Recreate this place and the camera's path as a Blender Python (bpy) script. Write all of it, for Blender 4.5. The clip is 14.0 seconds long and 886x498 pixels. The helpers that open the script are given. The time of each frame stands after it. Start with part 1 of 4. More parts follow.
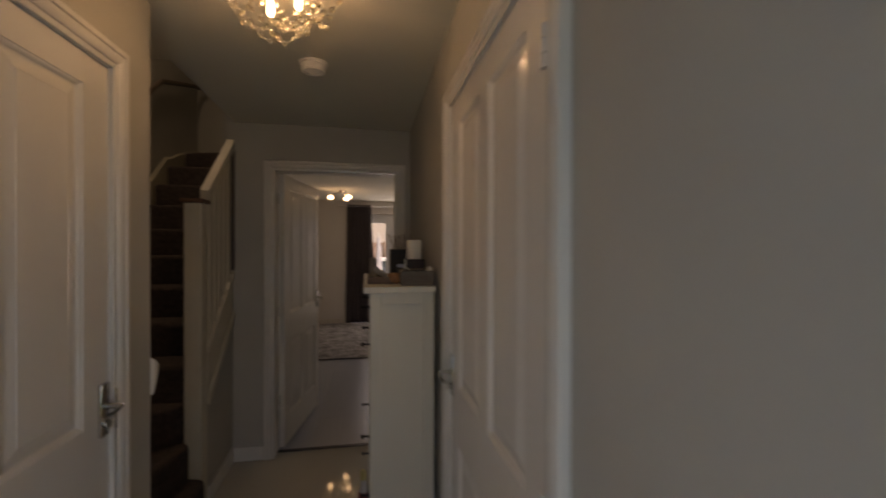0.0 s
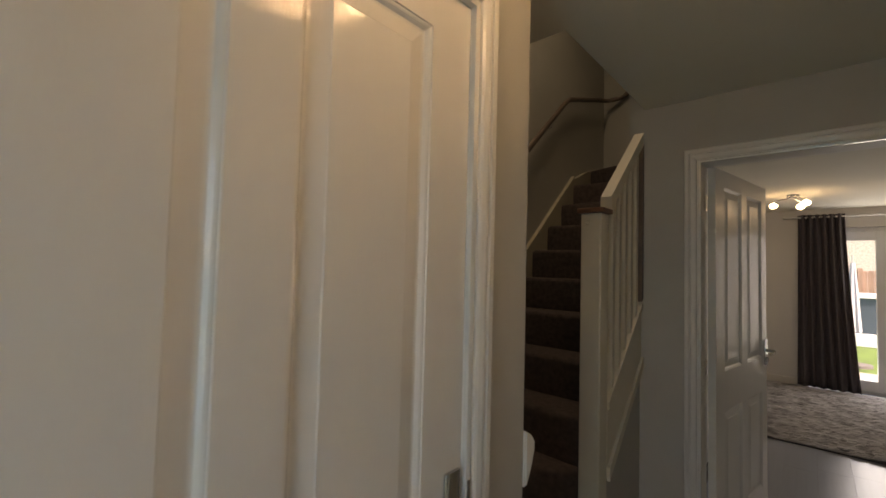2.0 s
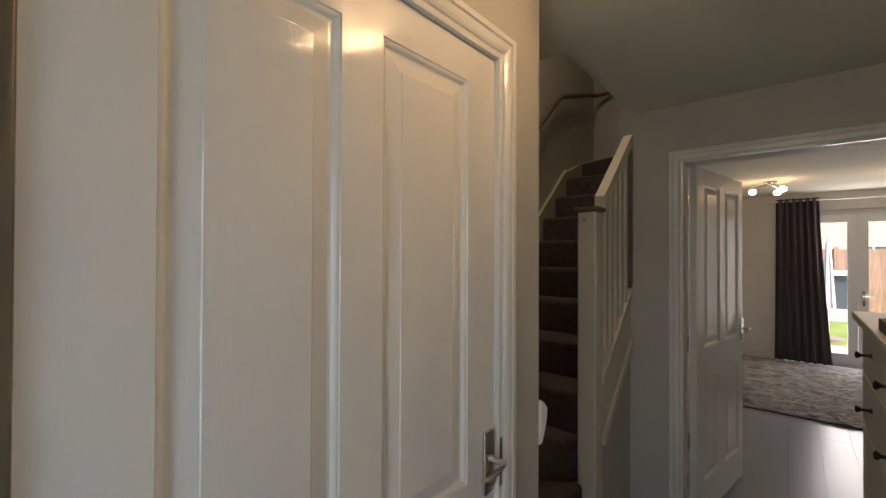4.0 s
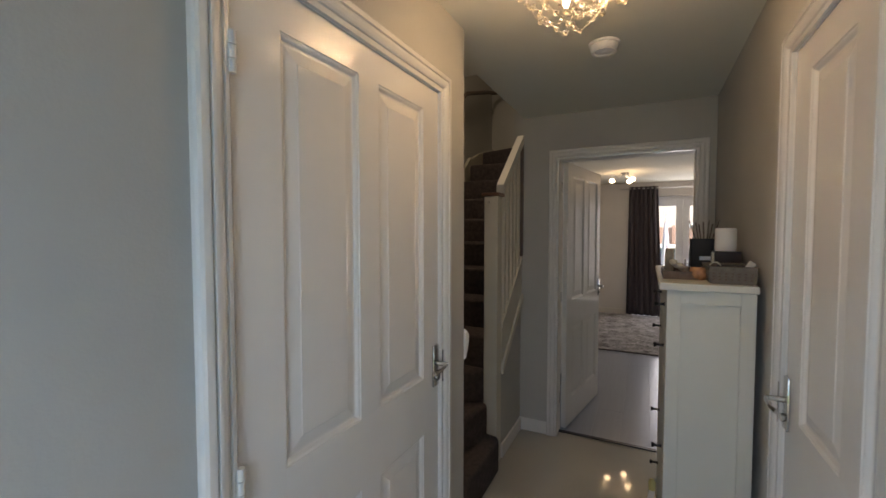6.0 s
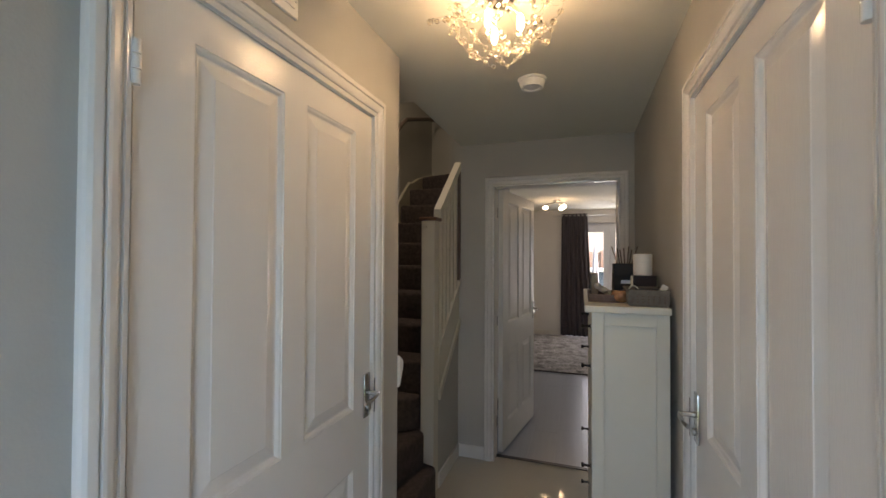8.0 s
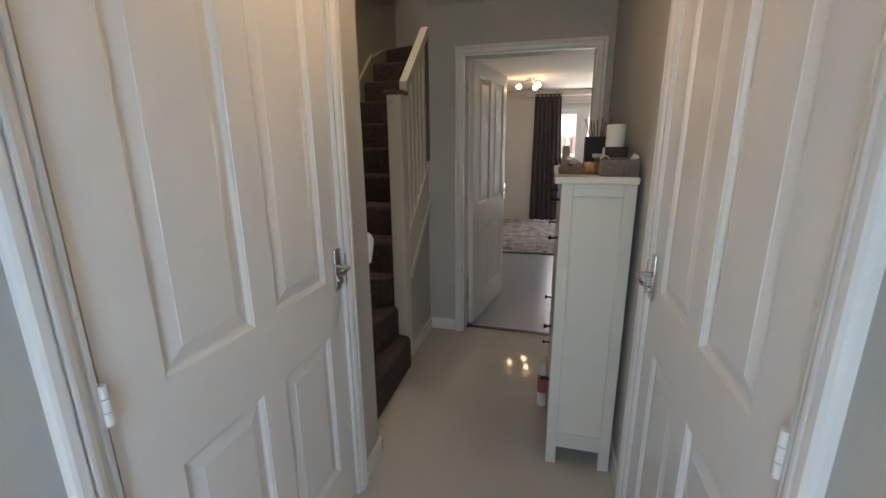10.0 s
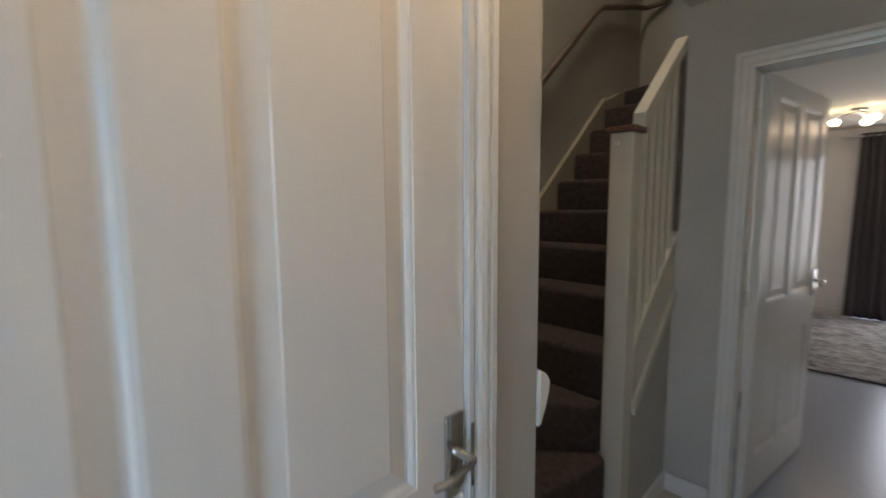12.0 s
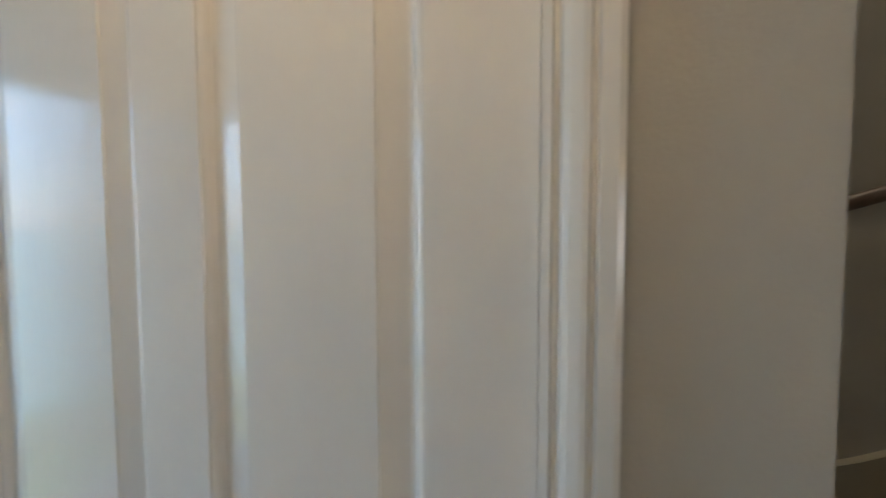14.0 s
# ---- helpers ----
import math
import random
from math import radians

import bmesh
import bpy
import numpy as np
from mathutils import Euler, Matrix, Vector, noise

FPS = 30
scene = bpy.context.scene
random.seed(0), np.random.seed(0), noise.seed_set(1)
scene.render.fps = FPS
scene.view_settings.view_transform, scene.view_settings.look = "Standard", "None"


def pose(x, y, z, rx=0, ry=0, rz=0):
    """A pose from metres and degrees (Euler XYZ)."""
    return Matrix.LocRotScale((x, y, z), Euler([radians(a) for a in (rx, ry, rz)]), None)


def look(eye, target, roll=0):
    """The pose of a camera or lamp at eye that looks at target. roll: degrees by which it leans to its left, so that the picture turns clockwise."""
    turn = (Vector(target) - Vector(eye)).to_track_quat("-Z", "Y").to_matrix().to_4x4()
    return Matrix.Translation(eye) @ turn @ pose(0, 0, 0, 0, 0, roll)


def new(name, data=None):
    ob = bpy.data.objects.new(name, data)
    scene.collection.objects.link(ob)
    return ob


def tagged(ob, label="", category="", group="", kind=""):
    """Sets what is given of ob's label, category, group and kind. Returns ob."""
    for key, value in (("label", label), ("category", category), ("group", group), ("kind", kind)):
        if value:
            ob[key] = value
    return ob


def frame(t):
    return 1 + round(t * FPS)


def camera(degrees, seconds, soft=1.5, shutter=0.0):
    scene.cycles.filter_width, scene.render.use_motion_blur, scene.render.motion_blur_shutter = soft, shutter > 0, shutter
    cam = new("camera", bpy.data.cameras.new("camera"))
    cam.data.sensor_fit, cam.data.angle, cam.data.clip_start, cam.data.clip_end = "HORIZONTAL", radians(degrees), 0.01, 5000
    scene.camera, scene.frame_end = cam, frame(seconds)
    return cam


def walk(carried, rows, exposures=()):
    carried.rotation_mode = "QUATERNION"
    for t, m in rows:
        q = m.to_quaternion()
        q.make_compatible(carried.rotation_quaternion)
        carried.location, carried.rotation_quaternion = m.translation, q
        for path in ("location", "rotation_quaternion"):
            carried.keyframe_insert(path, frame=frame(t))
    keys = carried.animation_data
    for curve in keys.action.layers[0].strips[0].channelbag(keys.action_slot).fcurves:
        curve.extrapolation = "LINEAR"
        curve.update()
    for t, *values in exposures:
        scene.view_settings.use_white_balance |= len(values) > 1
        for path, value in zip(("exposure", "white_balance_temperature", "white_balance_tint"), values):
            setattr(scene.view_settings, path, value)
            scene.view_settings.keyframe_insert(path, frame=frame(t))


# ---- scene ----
cam = camera(94.0, 14.0, shutter=0.35)
PATH = [
    (0, (0.076, 0.689, 1.464), (0.44, 2.655, 1.455), 0.1),
    (0.5, (0.003, 1.092, 1.47), (-0.218, 3.078, 1.547), 0.2),
    (1, (-0.048, 1.406, 1.481), (-0.785, 3.264, 1.556), 0.6),
    (1.5, (-0.112, 1.495, 1.47), (-1.25, 3.137, 1.556), 0.9),
    (2, (-0.153, 1.417, 1.458), (-1.485, 2.907, 1.544), 1.5),
    (2.4, (-0.15, 1.35, 1.455), (-1.5, 2.825, 1.54), 1.3),
    (4.2, (-0.09, 1.17, 1.515), (-1.378, 2.7, 1.53), 0.2),
    (4.5, (-0.08, 1.137, 1.526), (-1.359, 2.674, 1.571), 0.5),
    (5, (-0.058, 1.017, 1.504), (-1.278, 2.596, 1.641), 0.7),
    (5.5, (-0.033, 0.772, 1.463), (-1.019, 2.512, 1.475), 0.6),
    (6, (0.024, 0.706, 1.484), (-0.865, 2.496, 1.401), 0.0),
    (6.5, (0.067, 0.714, 1.496), (-0.72, 2.551, 1.439), 0.1),
    (7, (0.065, 0.719, 1.498), (-0.69, 2.571, 1.488), 0.2),
    (7.5, (0.053, 0.717, 1.501), (-0.647, 2.591, 1.533), 0.3),
    (8, (0.05, 0.73, 1.488), (-0.583, 2.627, 1.519), 0.3),
    (8.5, (0.063, 0.734, 1.44), (-0.469, 2.662, 1.389), 0.0),
    (8.7, (0.063, 0.744, 1.404), (-0.447, 2.67, 1.234), -0.1),
    (10.8, (-0.007, 0.808, 1.445), (-0.502, 2.677, 0.935), -0.2),
    (11, (-0.045, 0.849, 1.45), (-0.588, 2.744, 1.114), 0.1),
    (11.5, (-0.111, 1.168, 1.416), (-1.04, 2.923, 1.182), -0.4),
    (12, (-0.19, 1.544, 1.428), (-1.611, 2.937, 1.224), -0.4),
    (12.5, (-0.301, 1.887, 1.452), (-1.969, 2.972, 1.258), 0.1),
    (13, (-0.336, 2.082, 1.448), (-2.231, 2.713, 1.34), 0.1),
    (13.5, (-0.314, 2.142, 1.432), (-2.308, 1.999, 1.386), 0.4),
    (14, (-0.284, 2.07, 1.409), (-2.223, 1.593, 1.301), -0.2),
]
EXPOSURE = [(0, 0.54, 10000, 35), (0.5, 0.80, 10900, 28), (1.0, 1.30, 10000, 27), (1.5, 1.28, 9400, 26), (2.2, 1.42, 9100, 26), (4.5, 1.62, 8250, 26), (5.5, 1.56, 8000, 26), (6.5, 1.76, 7850, 26), (8.5, 1.80, 7850, 26), (11, 2.16, 7550, 25), (11.5, 2.16, 7400, 24), (12, 2.06, 7050, 23), (12.5, 1.97, 7200, 22), (13.2, 2.1, 6850, 19), (14, 2.08, 7000, 19)]
walk(cam, [(t, look(eye, target, roll)) for t, eye, target, roll in PATH], EXPOSURE)

# ---------------------------------------------------------------- light
world = bpy.data.worlds.new("world")
scene.world = world
world.use_nodes = True
sky = world.node_tree.nodes.new("ShaderNodeTexSky")
sky.sky_type, sky.sun_disc = "NISHITA", False
sky.sun_elevation, sky.sun_rotation = radians(42), radians(110)
world.node_tree.links.new(sky.outputs["Color"], world.node_tree.nodes["Background"].inputs["Color"])
world.node_tree.nodes["Background"].inputs["Strength"].default_value = 0.15


def lamp(name, kind, m, energy, color, size=0.1, size_y=None):
    data = bpy.data.lights.new(name, kind)
    data.energy, data.color = energy, color
    if kind == "AREA":
        data.shape, data.size, data.size_y = "RECTANGLE", size, size_y or size
    elif kind == "SUN":
        data.angle = size
    else:
        data.shadow_soft_size = size
    ob = new(name, data)
    ob.matrix_world = m
    return ob


lamp("sun", "SUN", look((6, -2, 7), (0, 0, 0)), 5.0, (1, 0.97, 0.93), radians(8))
WARM = (1.0, 0.74, 0.45)
for a in range(3):
    lamp("chandelier_bulb_light", "POINT", Matrix.Translation((-0.185 + 0.06 * math.cos(a * 2.1), 1.99 + 0.06 * math.sin(a * 2.1), 2.17)), 0.41, WARM, 0.008)
# daylight in the French doors and in the front door's pane; the lamp over the stairs is an added fill
lamp("garden_daylight", "AREA", look((0.55, 8.87, 1.08), (0.55, 5, 0.9)), 16, (0.80, 0.91, 1.0), 1.3, 1.9)
# sky light comes in through the front door close behind the walk
lamp("front_door_daylight", "AREA", look((-0.15, 0.215, 1.25), (-0.15, 1.4, 0.75)), 2.0, (0.22, 0.57, 1.0), 0.5, 1.3)
# added fill that brightens the stairwell through an opening out of view
lamp("stairwell_fill_light", "AREA", look((-1.30, 3.66, 4.69), (-1.30, 3.661, 0.0)), 2.5, (1.0, 0.92, 0.70), 0.28, 0.28).data.spread = radians(130)
lamp("wc_light", "POINT", Matrix.Translation((-1.3, 1.35, 2.15)), 0.8, (1, 0.8, 0.45), 0.05)


# ---------------------------------------------------------------- materials
def material(name, color, rough=0.6, metal=0.0, vary=0.06, scale=4.0, bump=0.0, bump_scale=80.0, stretch=(1, 1, 1), coat=0.0, emit=None, random_tone=0.0, spec=0.5, coat_bump=0.0, wander=0.15):
    m = bpy.data.materials.new(name)
    m.use_nodes = True
    nodes, links = m.node_tree.nodes, m.node_tree.links
    b = nodes["Principled BSDF"]
    b.inputs["Roughness"].default_value = rough
    b.inputs["Metallic"].default_value = metal
    b.inputs["Coat Weight"].default_value = coat
    b.inputs["Coat Roughness"].default_value = 0.08
    b.inputs["Specular IOR Level"].default_value = spec
    tc = nodes.new("ShaderNodeTexCoord")
    mp = nodes.new("ShaderNodeMapping")
    mp.inputs["Scale"].default_value = stretch
    links.new(tc.outputs["Object"], mp.inputs["Vector"])
    n = nodes.new("ShaderNodeTexNoise")
    n.inputs["Scale"].default_value, n.inputs["Detail"].default_value = scale, 6
    links.new(mp.outputs["Vector"], n.inputs["Vector"])
    ramp = nodes.new("ShaderNodeValToRGB")
    ramp.color_ramp.elements[0].position, ramp.color_ramp.elements[1].position = 0.3, 0.7
    ramp.color_ramp.elements[0].color = (*[c * (1 - vary) for c in color], 1)
    ramp.color_ramp.elements[1].color = (*[min(1, c * (1 + vary)) for c in color], 1)
    links.new(n.outputs["Fac"], ramp.inputs["Fac"])
    out = ramp.outputs["Color"]
    if random_tone:
        info = nodes.new("ShaderNodeObjectInfo")
        rng = nodes.new("ShaderNodeMapRange")
        rng.inputs["To Min"].default_value, rng.inputs["To Max"].default_value = 1 - random_tone, 1 + random_tone
        hsv = nodes.new("ShaderNodeHueSaturation")
        links.new(info.outputs["Random"], rng.inputs["Value"])
        links.new(rng.outputs["Result"], hsv.inputs["Value"])
        links.new(out, hsv.inputs["Color"])
        out = hsv.outputs["Color"]
    links.new(out, b.inputs["Base Color"])
    # roughness that wanders a little, as hands and cleaning leave it
    rr = nodes.new("ShaderNodeMapRange")
    rr.inputs["To Min"].default_value, rr.inputs["To Max"].default_value = rough * (1 - wander), min(1, rough * (1 + wander))
    links.new(n.outputs["Fac"], rr.inputs["Value"])
    links.new(rr.outputs["Result"], b.inputs["Roughness"])
    if bump:
        bn = nodes.new("ShaderNodeTexNoise")
        bn.inputs["Scale"].default_value, bn.inputs["Detail"].default_value = bump_scale, 4
        links.new(mp.outputs["Vector"], bn.inputs["Vector"])
        bu = nodes.new("ShaderNodeBump")
        bu.inputs["Strength"].default_value, bu.inputs["Distance"].default_value = bump, 0.004
        links.new(bn.outputs["Fac"], bu.inputs["Height"])
        links.new(bu.outputs["Normal"], b.inputs["Normal"])
        if coat_bump:
            # gloss paint pools over the grain: its skin is livelier than what lies under it
            cu = nodes.new("ShaderNodeBump")
            cu.inputs["Strength"].default_value, cu.inputs["Distance"].default_value = coat_bump, 0.004
            links.new(bn.outputs["Fac"], cu.inputs["Height"])
            links.new(cu.outputs["Normal"], b.inputs["Coat Normal"])
    if emit:
        b.inputs["Emission Color"].default_value = (*emit[0], 1)
        b.inputs["Emission Strength"].default_value = emit[1]
    return m


def glass(name, color=(1, 1, 1), rough=0.0):
    m = bpy.data.materials.new(name)
    m.use_nodes = True
    b = m.node_tree.nodes["Principled BSDF"]
    b.inputs["Base Color"].default_value = (*color, 1)
    b.inputs["Transmission Weight"].default_value = 1
    b.inputs["Roughness"].default_value = rough
    b.inputs["IOR"].default_value = 1.45
    return m


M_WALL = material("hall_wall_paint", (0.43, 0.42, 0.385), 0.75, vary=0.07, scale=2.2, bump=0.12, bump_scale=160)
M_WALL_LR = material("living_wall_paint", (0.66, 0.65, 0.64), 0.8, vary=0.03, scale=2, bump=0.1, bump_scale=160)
M_WALL_WC = material("wc_wall_paint", (0.66, 0.62, 0.48), 0.7, vary=0.04, scale=2, bump=0.1, bump_scale=160)
M_CEIL = material("ceiling_paint", (0.70, 0.68, 0.585), 0.85, vary=0.03, scale=1.5, bump=0.1, bump_scale=120)
M_DOOR = material("gloss_white_grained_door", (0.74, 0.72, 0.685), 0.7, vary=0.02, scale=3, bump=0.07, bump_scale=95, coat=1.0, coat_bump=0.16, spec=0.2, stretch=(3.0, 1, 0.3))
M_DOOR_RAIL = material("gloss_white_cross_grained_door", (0.74, 0.72, 0.685), 0.7, vary=0.02, scale=3, bump=0.07, bump_scale=95, coat=1.0, coat_bump=0.16, spec=0.2, stretch=(0.3, 1, 3.0))
# duller copy for the open leaf, its dimmer light put into a darker white
M_DOOR_DIMMED = material("dimmed_dull_gloss_white_door", (0.66, 0.645, 0.60), 0.34, vary=0.03, scale=3, bump=0.10, bump_scale=70, coat=0.25, coat_bump=0.25, spec=0.4, stretch=(3.0, 1, 0.3))
M_TRIM = material("gloss_white_trim", (0.70, 0.685, 0.65), 0.16, vary=0.03, scale=6, bump=0.05, bump_scale=60)
M_LINING = material("satin_white_lining", (0.74, 0.715, 0.67), 0.6, vary=0.03, scale=6)
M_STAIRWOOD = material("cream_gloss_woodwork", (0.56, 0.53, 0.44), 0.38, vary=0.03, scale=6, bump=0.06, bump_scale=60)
# stairwell dimness is put into this cream; the woodwork itself is lighter
M_STRING_DIM = material("dimmed_cream_string_paint", (0.39, 0.365, 0.29), 0.6, vary=0.04, scale=5, bump=0.05, bump_scale=60)
M_TILE = material("cream_polished_tile", (0.46, 0.43, 0.365), 0.055, vary=0.05, scale=1.6, bump=0.02, bump_scale=6)
M_LAM = material("grey_laminate", (0.25, 0.285, 0.345), 0.28, vary=0.05, scale=6, stretch=(6, 0.25, 1), random_tone=0.03, spec=0.8, wander=0.02)
M_GAP = material("dark_joint", (0.12, 0.11, 0.105), 0.8)
M_RUG = material("grey_shaggy_rug", (0.26, 0.255, 0.265), 0.95, vary=0.42, scale=7, bump=0.8, bump_scale=120)
M_CARPET = material("dark_stair_carpet", (0.078, 0.063, 0.061), 0.97, vary=0.25, scale=35, bump=0.7, bump_scale=400, spec=0.15)
M_CURTAIN = material("charcoal_curtain_cloth", (0.080, 0.070, 0.080), 0.85, vary=0.15, scale=30, bump=0.3, bump_scale=300)
M_WOOD = material("brown_stained_wood", (0.17, 0.085, 0.05), 0.4, vary=0.3, scale=8, stretch=(1, 6, 6), bump=0.1, bump_scale=40)
M_RAIL = material("dark_wooden_handrail", (0.13, 0.095, 0.075), 0.45, vary=0.2, scale=8, bump=0.08)
M_CHROME = material("polished_chrome", (0.55, 0.54, 0.53), 0.13, metal=1.0, vary=0.02)
M_IRON = material("black_iron_knob", (0.03, 0.028, 0.028), 0.4, metal=0.6)
M_CHEST = material("white_satin_furniture_paint", (0.65, 0.62, 0.535), 0.42, vary=0.02, scale=3, bump=0.04, bump_scale=90)
# backlit glow of the French doors is put into this white as blue
M_UPVC = material("blue_tinted_white_upvc", (0.80, 0.85, 0.90), 0.3, vary=0.02)
M_PLASTIC = material("white_plastic", (0.78, 0.76, 0.71), 0.4, vary=0.02)
M_GLASS = glass("clear_glass")
M_CRYSTAL = glass("crystal_bead", (1, 0.95, 0.85))
M_BLACK = material("black_matt_card", (0.015, 0.014, 0.015), 0.65)
M_SILVER = material("silver_label", (0.65, 0.65, 0.65), 0.35, metal=0.8)
M_TOFFEE = material("dark_brown_lacquer", (0.028, 0.016, 0.013), 0.3, vary=0.2, scale=12)
M_WAX = material("white_wax", (0.80, 0.78, 0.72), 0.5)
M_BASKET = material("grey_woven_basket", (0.155, 0.130, 0.105), 0.7, vary=0.2, scale=60, bump=0.4, bump_scale=150)
M_TRAY = material("dark_wooden_tray", (0.12, 0.075, 0.05), 0.5, vary=0.3, scale=10, stretch=(6, 1, 6))
M_COPPER = material("amber_glass_jar", (0.36, 0.175, 0.085), 0.18, vary=0.5, scale=45)
M_PALE = material("pale_driftwood", (0.36, 0.30, 0.23), 0.8, vary=0.2, scale=15, bump=0.3)
M_STONE = material("white_pebble", (0.46, 0.42, 0.36), 0.6, vary=0.2, scale=20)
M_REED = material("dark_reed", (0.14, 0.11, 0.085), 0.8)
M_BULB = material("lit_bulb", (1, 0.9, 0.7), 0.4, emit=((1.0, 0.78, 0.45), 14))
M_GLOBE = material("lit_frosted_globe", (1, 0.95, 0.85), 0.4, emit=((1.0, 0.80, 0.5), 6))
M_WIRE = material("silver_wire", (0.62, 0.57, 0.46), 0.35, metal=1.0)
M_CERAMIC = material("white_ceramic", (0.80, 0.78, 0.70), 0.12, vary=0.02)
M_TOWEL = material("dark_brown_towel", (0.05, 0.035, 0.03), 0.95, vary=0.2, scale=40, bump=0.6, bump_scale=250)
M_PAPER = material("white_paper", (0.75, 0.73, 0.62), 0.9)
M_GRASS = material("garden_lawn", (0.10, 0.17, 0.04), 0.9, vary=0.35, scale=3, bump=0.6, bump_scale=60)
M_SLAB = material("pale_patio_stone", (0.42, 0.40, 0.37), 0.8, vary=0.12, scale=4, bump=0.2, random_tone=0.1)
M_FENCE = material("orange_brown_fence_timber", (0.36, 0.24, 0.19), 0.8, vary=0.25, scale=4, stretch=(6, 6, 0.6), random_tone=0.15)
M_BRICK = material("pink_brick", (0.60, 0.53, 0.52), 0.85, vary=0.25, scale=14, bump=0.3, random_tone=0.05)
M_ROOF = material("grey_roof_tile", (0.14, 0.13, 0.13), 0.7, vary=0.2, scale=10)
M_NAVY = material("dark_blue_grey_panel", (0.06, 0.09, 0.13), 0.6)
M_PARASOL = material("pale_blue_parasol_cloth", (0.40, 0.42, 0.47), 0.8)
M_BAG = material("white_printed_packaging", (0.62, 0.58, 0.56), 0.45, vary=0.15, scale=9)
M_RED = material("red_print", (0.32, 0.07, 0.07), 0.45)
M_YELLOW = material("yellow_cap", (0.62, 0.52, 0.20), 0.4)


# ---------------------------------------------------------------- building helpers
def link_mesh(name, bm, mat, smooth=False):
    me = bpy.data.meshes.new(name)
    bmesh.ops.recalc_face_normals(bm, faces=bm.faces)
    bm.to_mesh(me)
    bm.free()
    if mat:
        me.materials.append(mat)
    if smooth:
        for p in me.polygons:
            p.use_smooth = True
        me.set_sharp_from_angle(angle=radians(40))
    return new(name, me)


def part(name, bm, mat, parent=None, label="", smooth=False):
    ob = link_mesh(name, bm, mat, smooth)
    if parent:
        ob.parent = parent
    if label:
        ob["label"] = label
    return ob


def thing(name, label, category, m=None, group="", kind=""):
    ob = new(name)
    ob.empty_display_size = 0.1
    ob.matrix_world = m or Matrix()
    return tagged(ob, label, category, group, kind)


def structure(name, bm, mat, label, category, smooth=False):
    return tagged(link_mesh(name, bm, mat, smooth), label, category, "", "structure")


def box(bm, x0, x1, y0, y1, z0, z1, bevel=0.0, seg=2):
    vs = bmesh.ops.create_cube(bm, size=1)["verts"]
    for v in vs:
        v.co = Vector((x0 + (v.co.x + 0.5) * (x1 - x0), y0 + (v.co.y + 0.5) * (y1 - y0), z0 + (v.co.z + 0.5) * (z1 - z0)))
    if bevel:
        es = {e for v in vs for e in v.link_edges}
        bmesh.ops.bevel(bm, geom=list(es), offset=bevel, segments=seg, profile=0.5, affect="EDGES")
    return bm


def boxes(*rows, bevel=0.0):
    bm = bmesh.new()
    for r in rows:
        box(bm, *r, bevel=bevel)
    return bm


def rod(bm, a, b, r0, r1=None, seg=10):
    """A round bar from a to b."""
    a, b = Vector(a), Vector(b)
    d = b - a
    m = Matrix.Translation((a + b) / 2) @ d.to_track_quat("Z", "Y").to_matrix().to_4x4()
    bmesh.ops.create_cone(bm, cap_ends=True, segments=seg, radius1=r0, radius2=r0 if r1 is None else r1, depth=d.length, matrix=m)
    return bm


def lathe(bm, profile, seg=20, m=None):
    """Turns a profile of (radius, height) about z."""
    m = m or Matrix()
    rings = []
    for r, z in profile:
        rings.append([bm.verts.new(m @ Vector((r * math.cos(2 * math.pi * i / seg), r * math.sin(2 * math.pi * i / seg), z))) for i in range(seg)])
    for a, b in zip(rings, rings[1:]):
        for i in range(seg):
            bm.faces.new((a[i], a[(i + 1) % seg], b[(i + 1) % seg], b[i]))
    if profile[0][0] > 0:
        bm.faces.new(rings[0][::-1])
    if profile[-1][0] > 0:
        bm.faces.new(rings[-1])
    return bm


def sweep(bm, points, rx, rz, seg=10):
    """A bar of oval section along points."""
    pts = [Vector(p) for p in points]
    rings = []
    for i, p in enumerate(pts):
        d = (pts[min(i + 1, len(pts) - 1)] - pts[max(i - 1, 0)]).normalized()
        side = d.cross(Vector((0, 0, 1)))
        side = side.normalized() if side.length > 1e-4 else Vector((1, 0, 0))
        up = side.cross(d)
        rings.append([bm.verts.new(p + side * rx * math.cos(2 * math.pi * k / seg) + up * rz * math.sin(2 * math.pi * k / seg)) for k in range(seg)])
    for a, b in zip(rings, rings[1:]):
        for k in range(seg):
            bm.faces.new((a[k], a[(k + 1) % seg], b[(k + 1) % seg], b[k]))
    bm.faces.new(rings[0][::-1])
    bm.faces.new(rings[-1])
    return bm


def prism(bm, outline, depth, m=None):
    """A flat outline of (a, b) pushed out by depth along the third axis, laid by m."""
    m = m or Matrix()
    lo = [bm.verts.new(m @ Vector((a, b, 0))) for a, b in outline]
    hi = [bm.verts.new(m @ Vector((a, b, depth))) for a, b in outline]
    bm.faces.new(lo[::-1])
    bm.faces.new(hi)
    for i in range(len(lo)):
        j = (i + 1) % len(lo)
        bm.faces.new((lo[i], lo[j], hi[j], hi[i]))
    return bm


# ---------------------------------------------------------------- doors
# Door space: u along the wall, d out of the wall towards the hall, z up.
DOOR_W, DOOR_H = 0.847, 1.985
ARCH = ((0.0, 0.0), (0.0, 0.010), (0.009, 0.012), (0.0105, 0.008), (0.016, 0.008), (0.018, 0.014), (0.024, 0.018), (0.034, 0.021), (0.040, 0.021), (0.0415, 0.016), (0.046, 0.016), (0.048, 0.022), (0.062, 0.022), (0.068, 0.018), (0.070, 0.010), (0.070, 0.0))


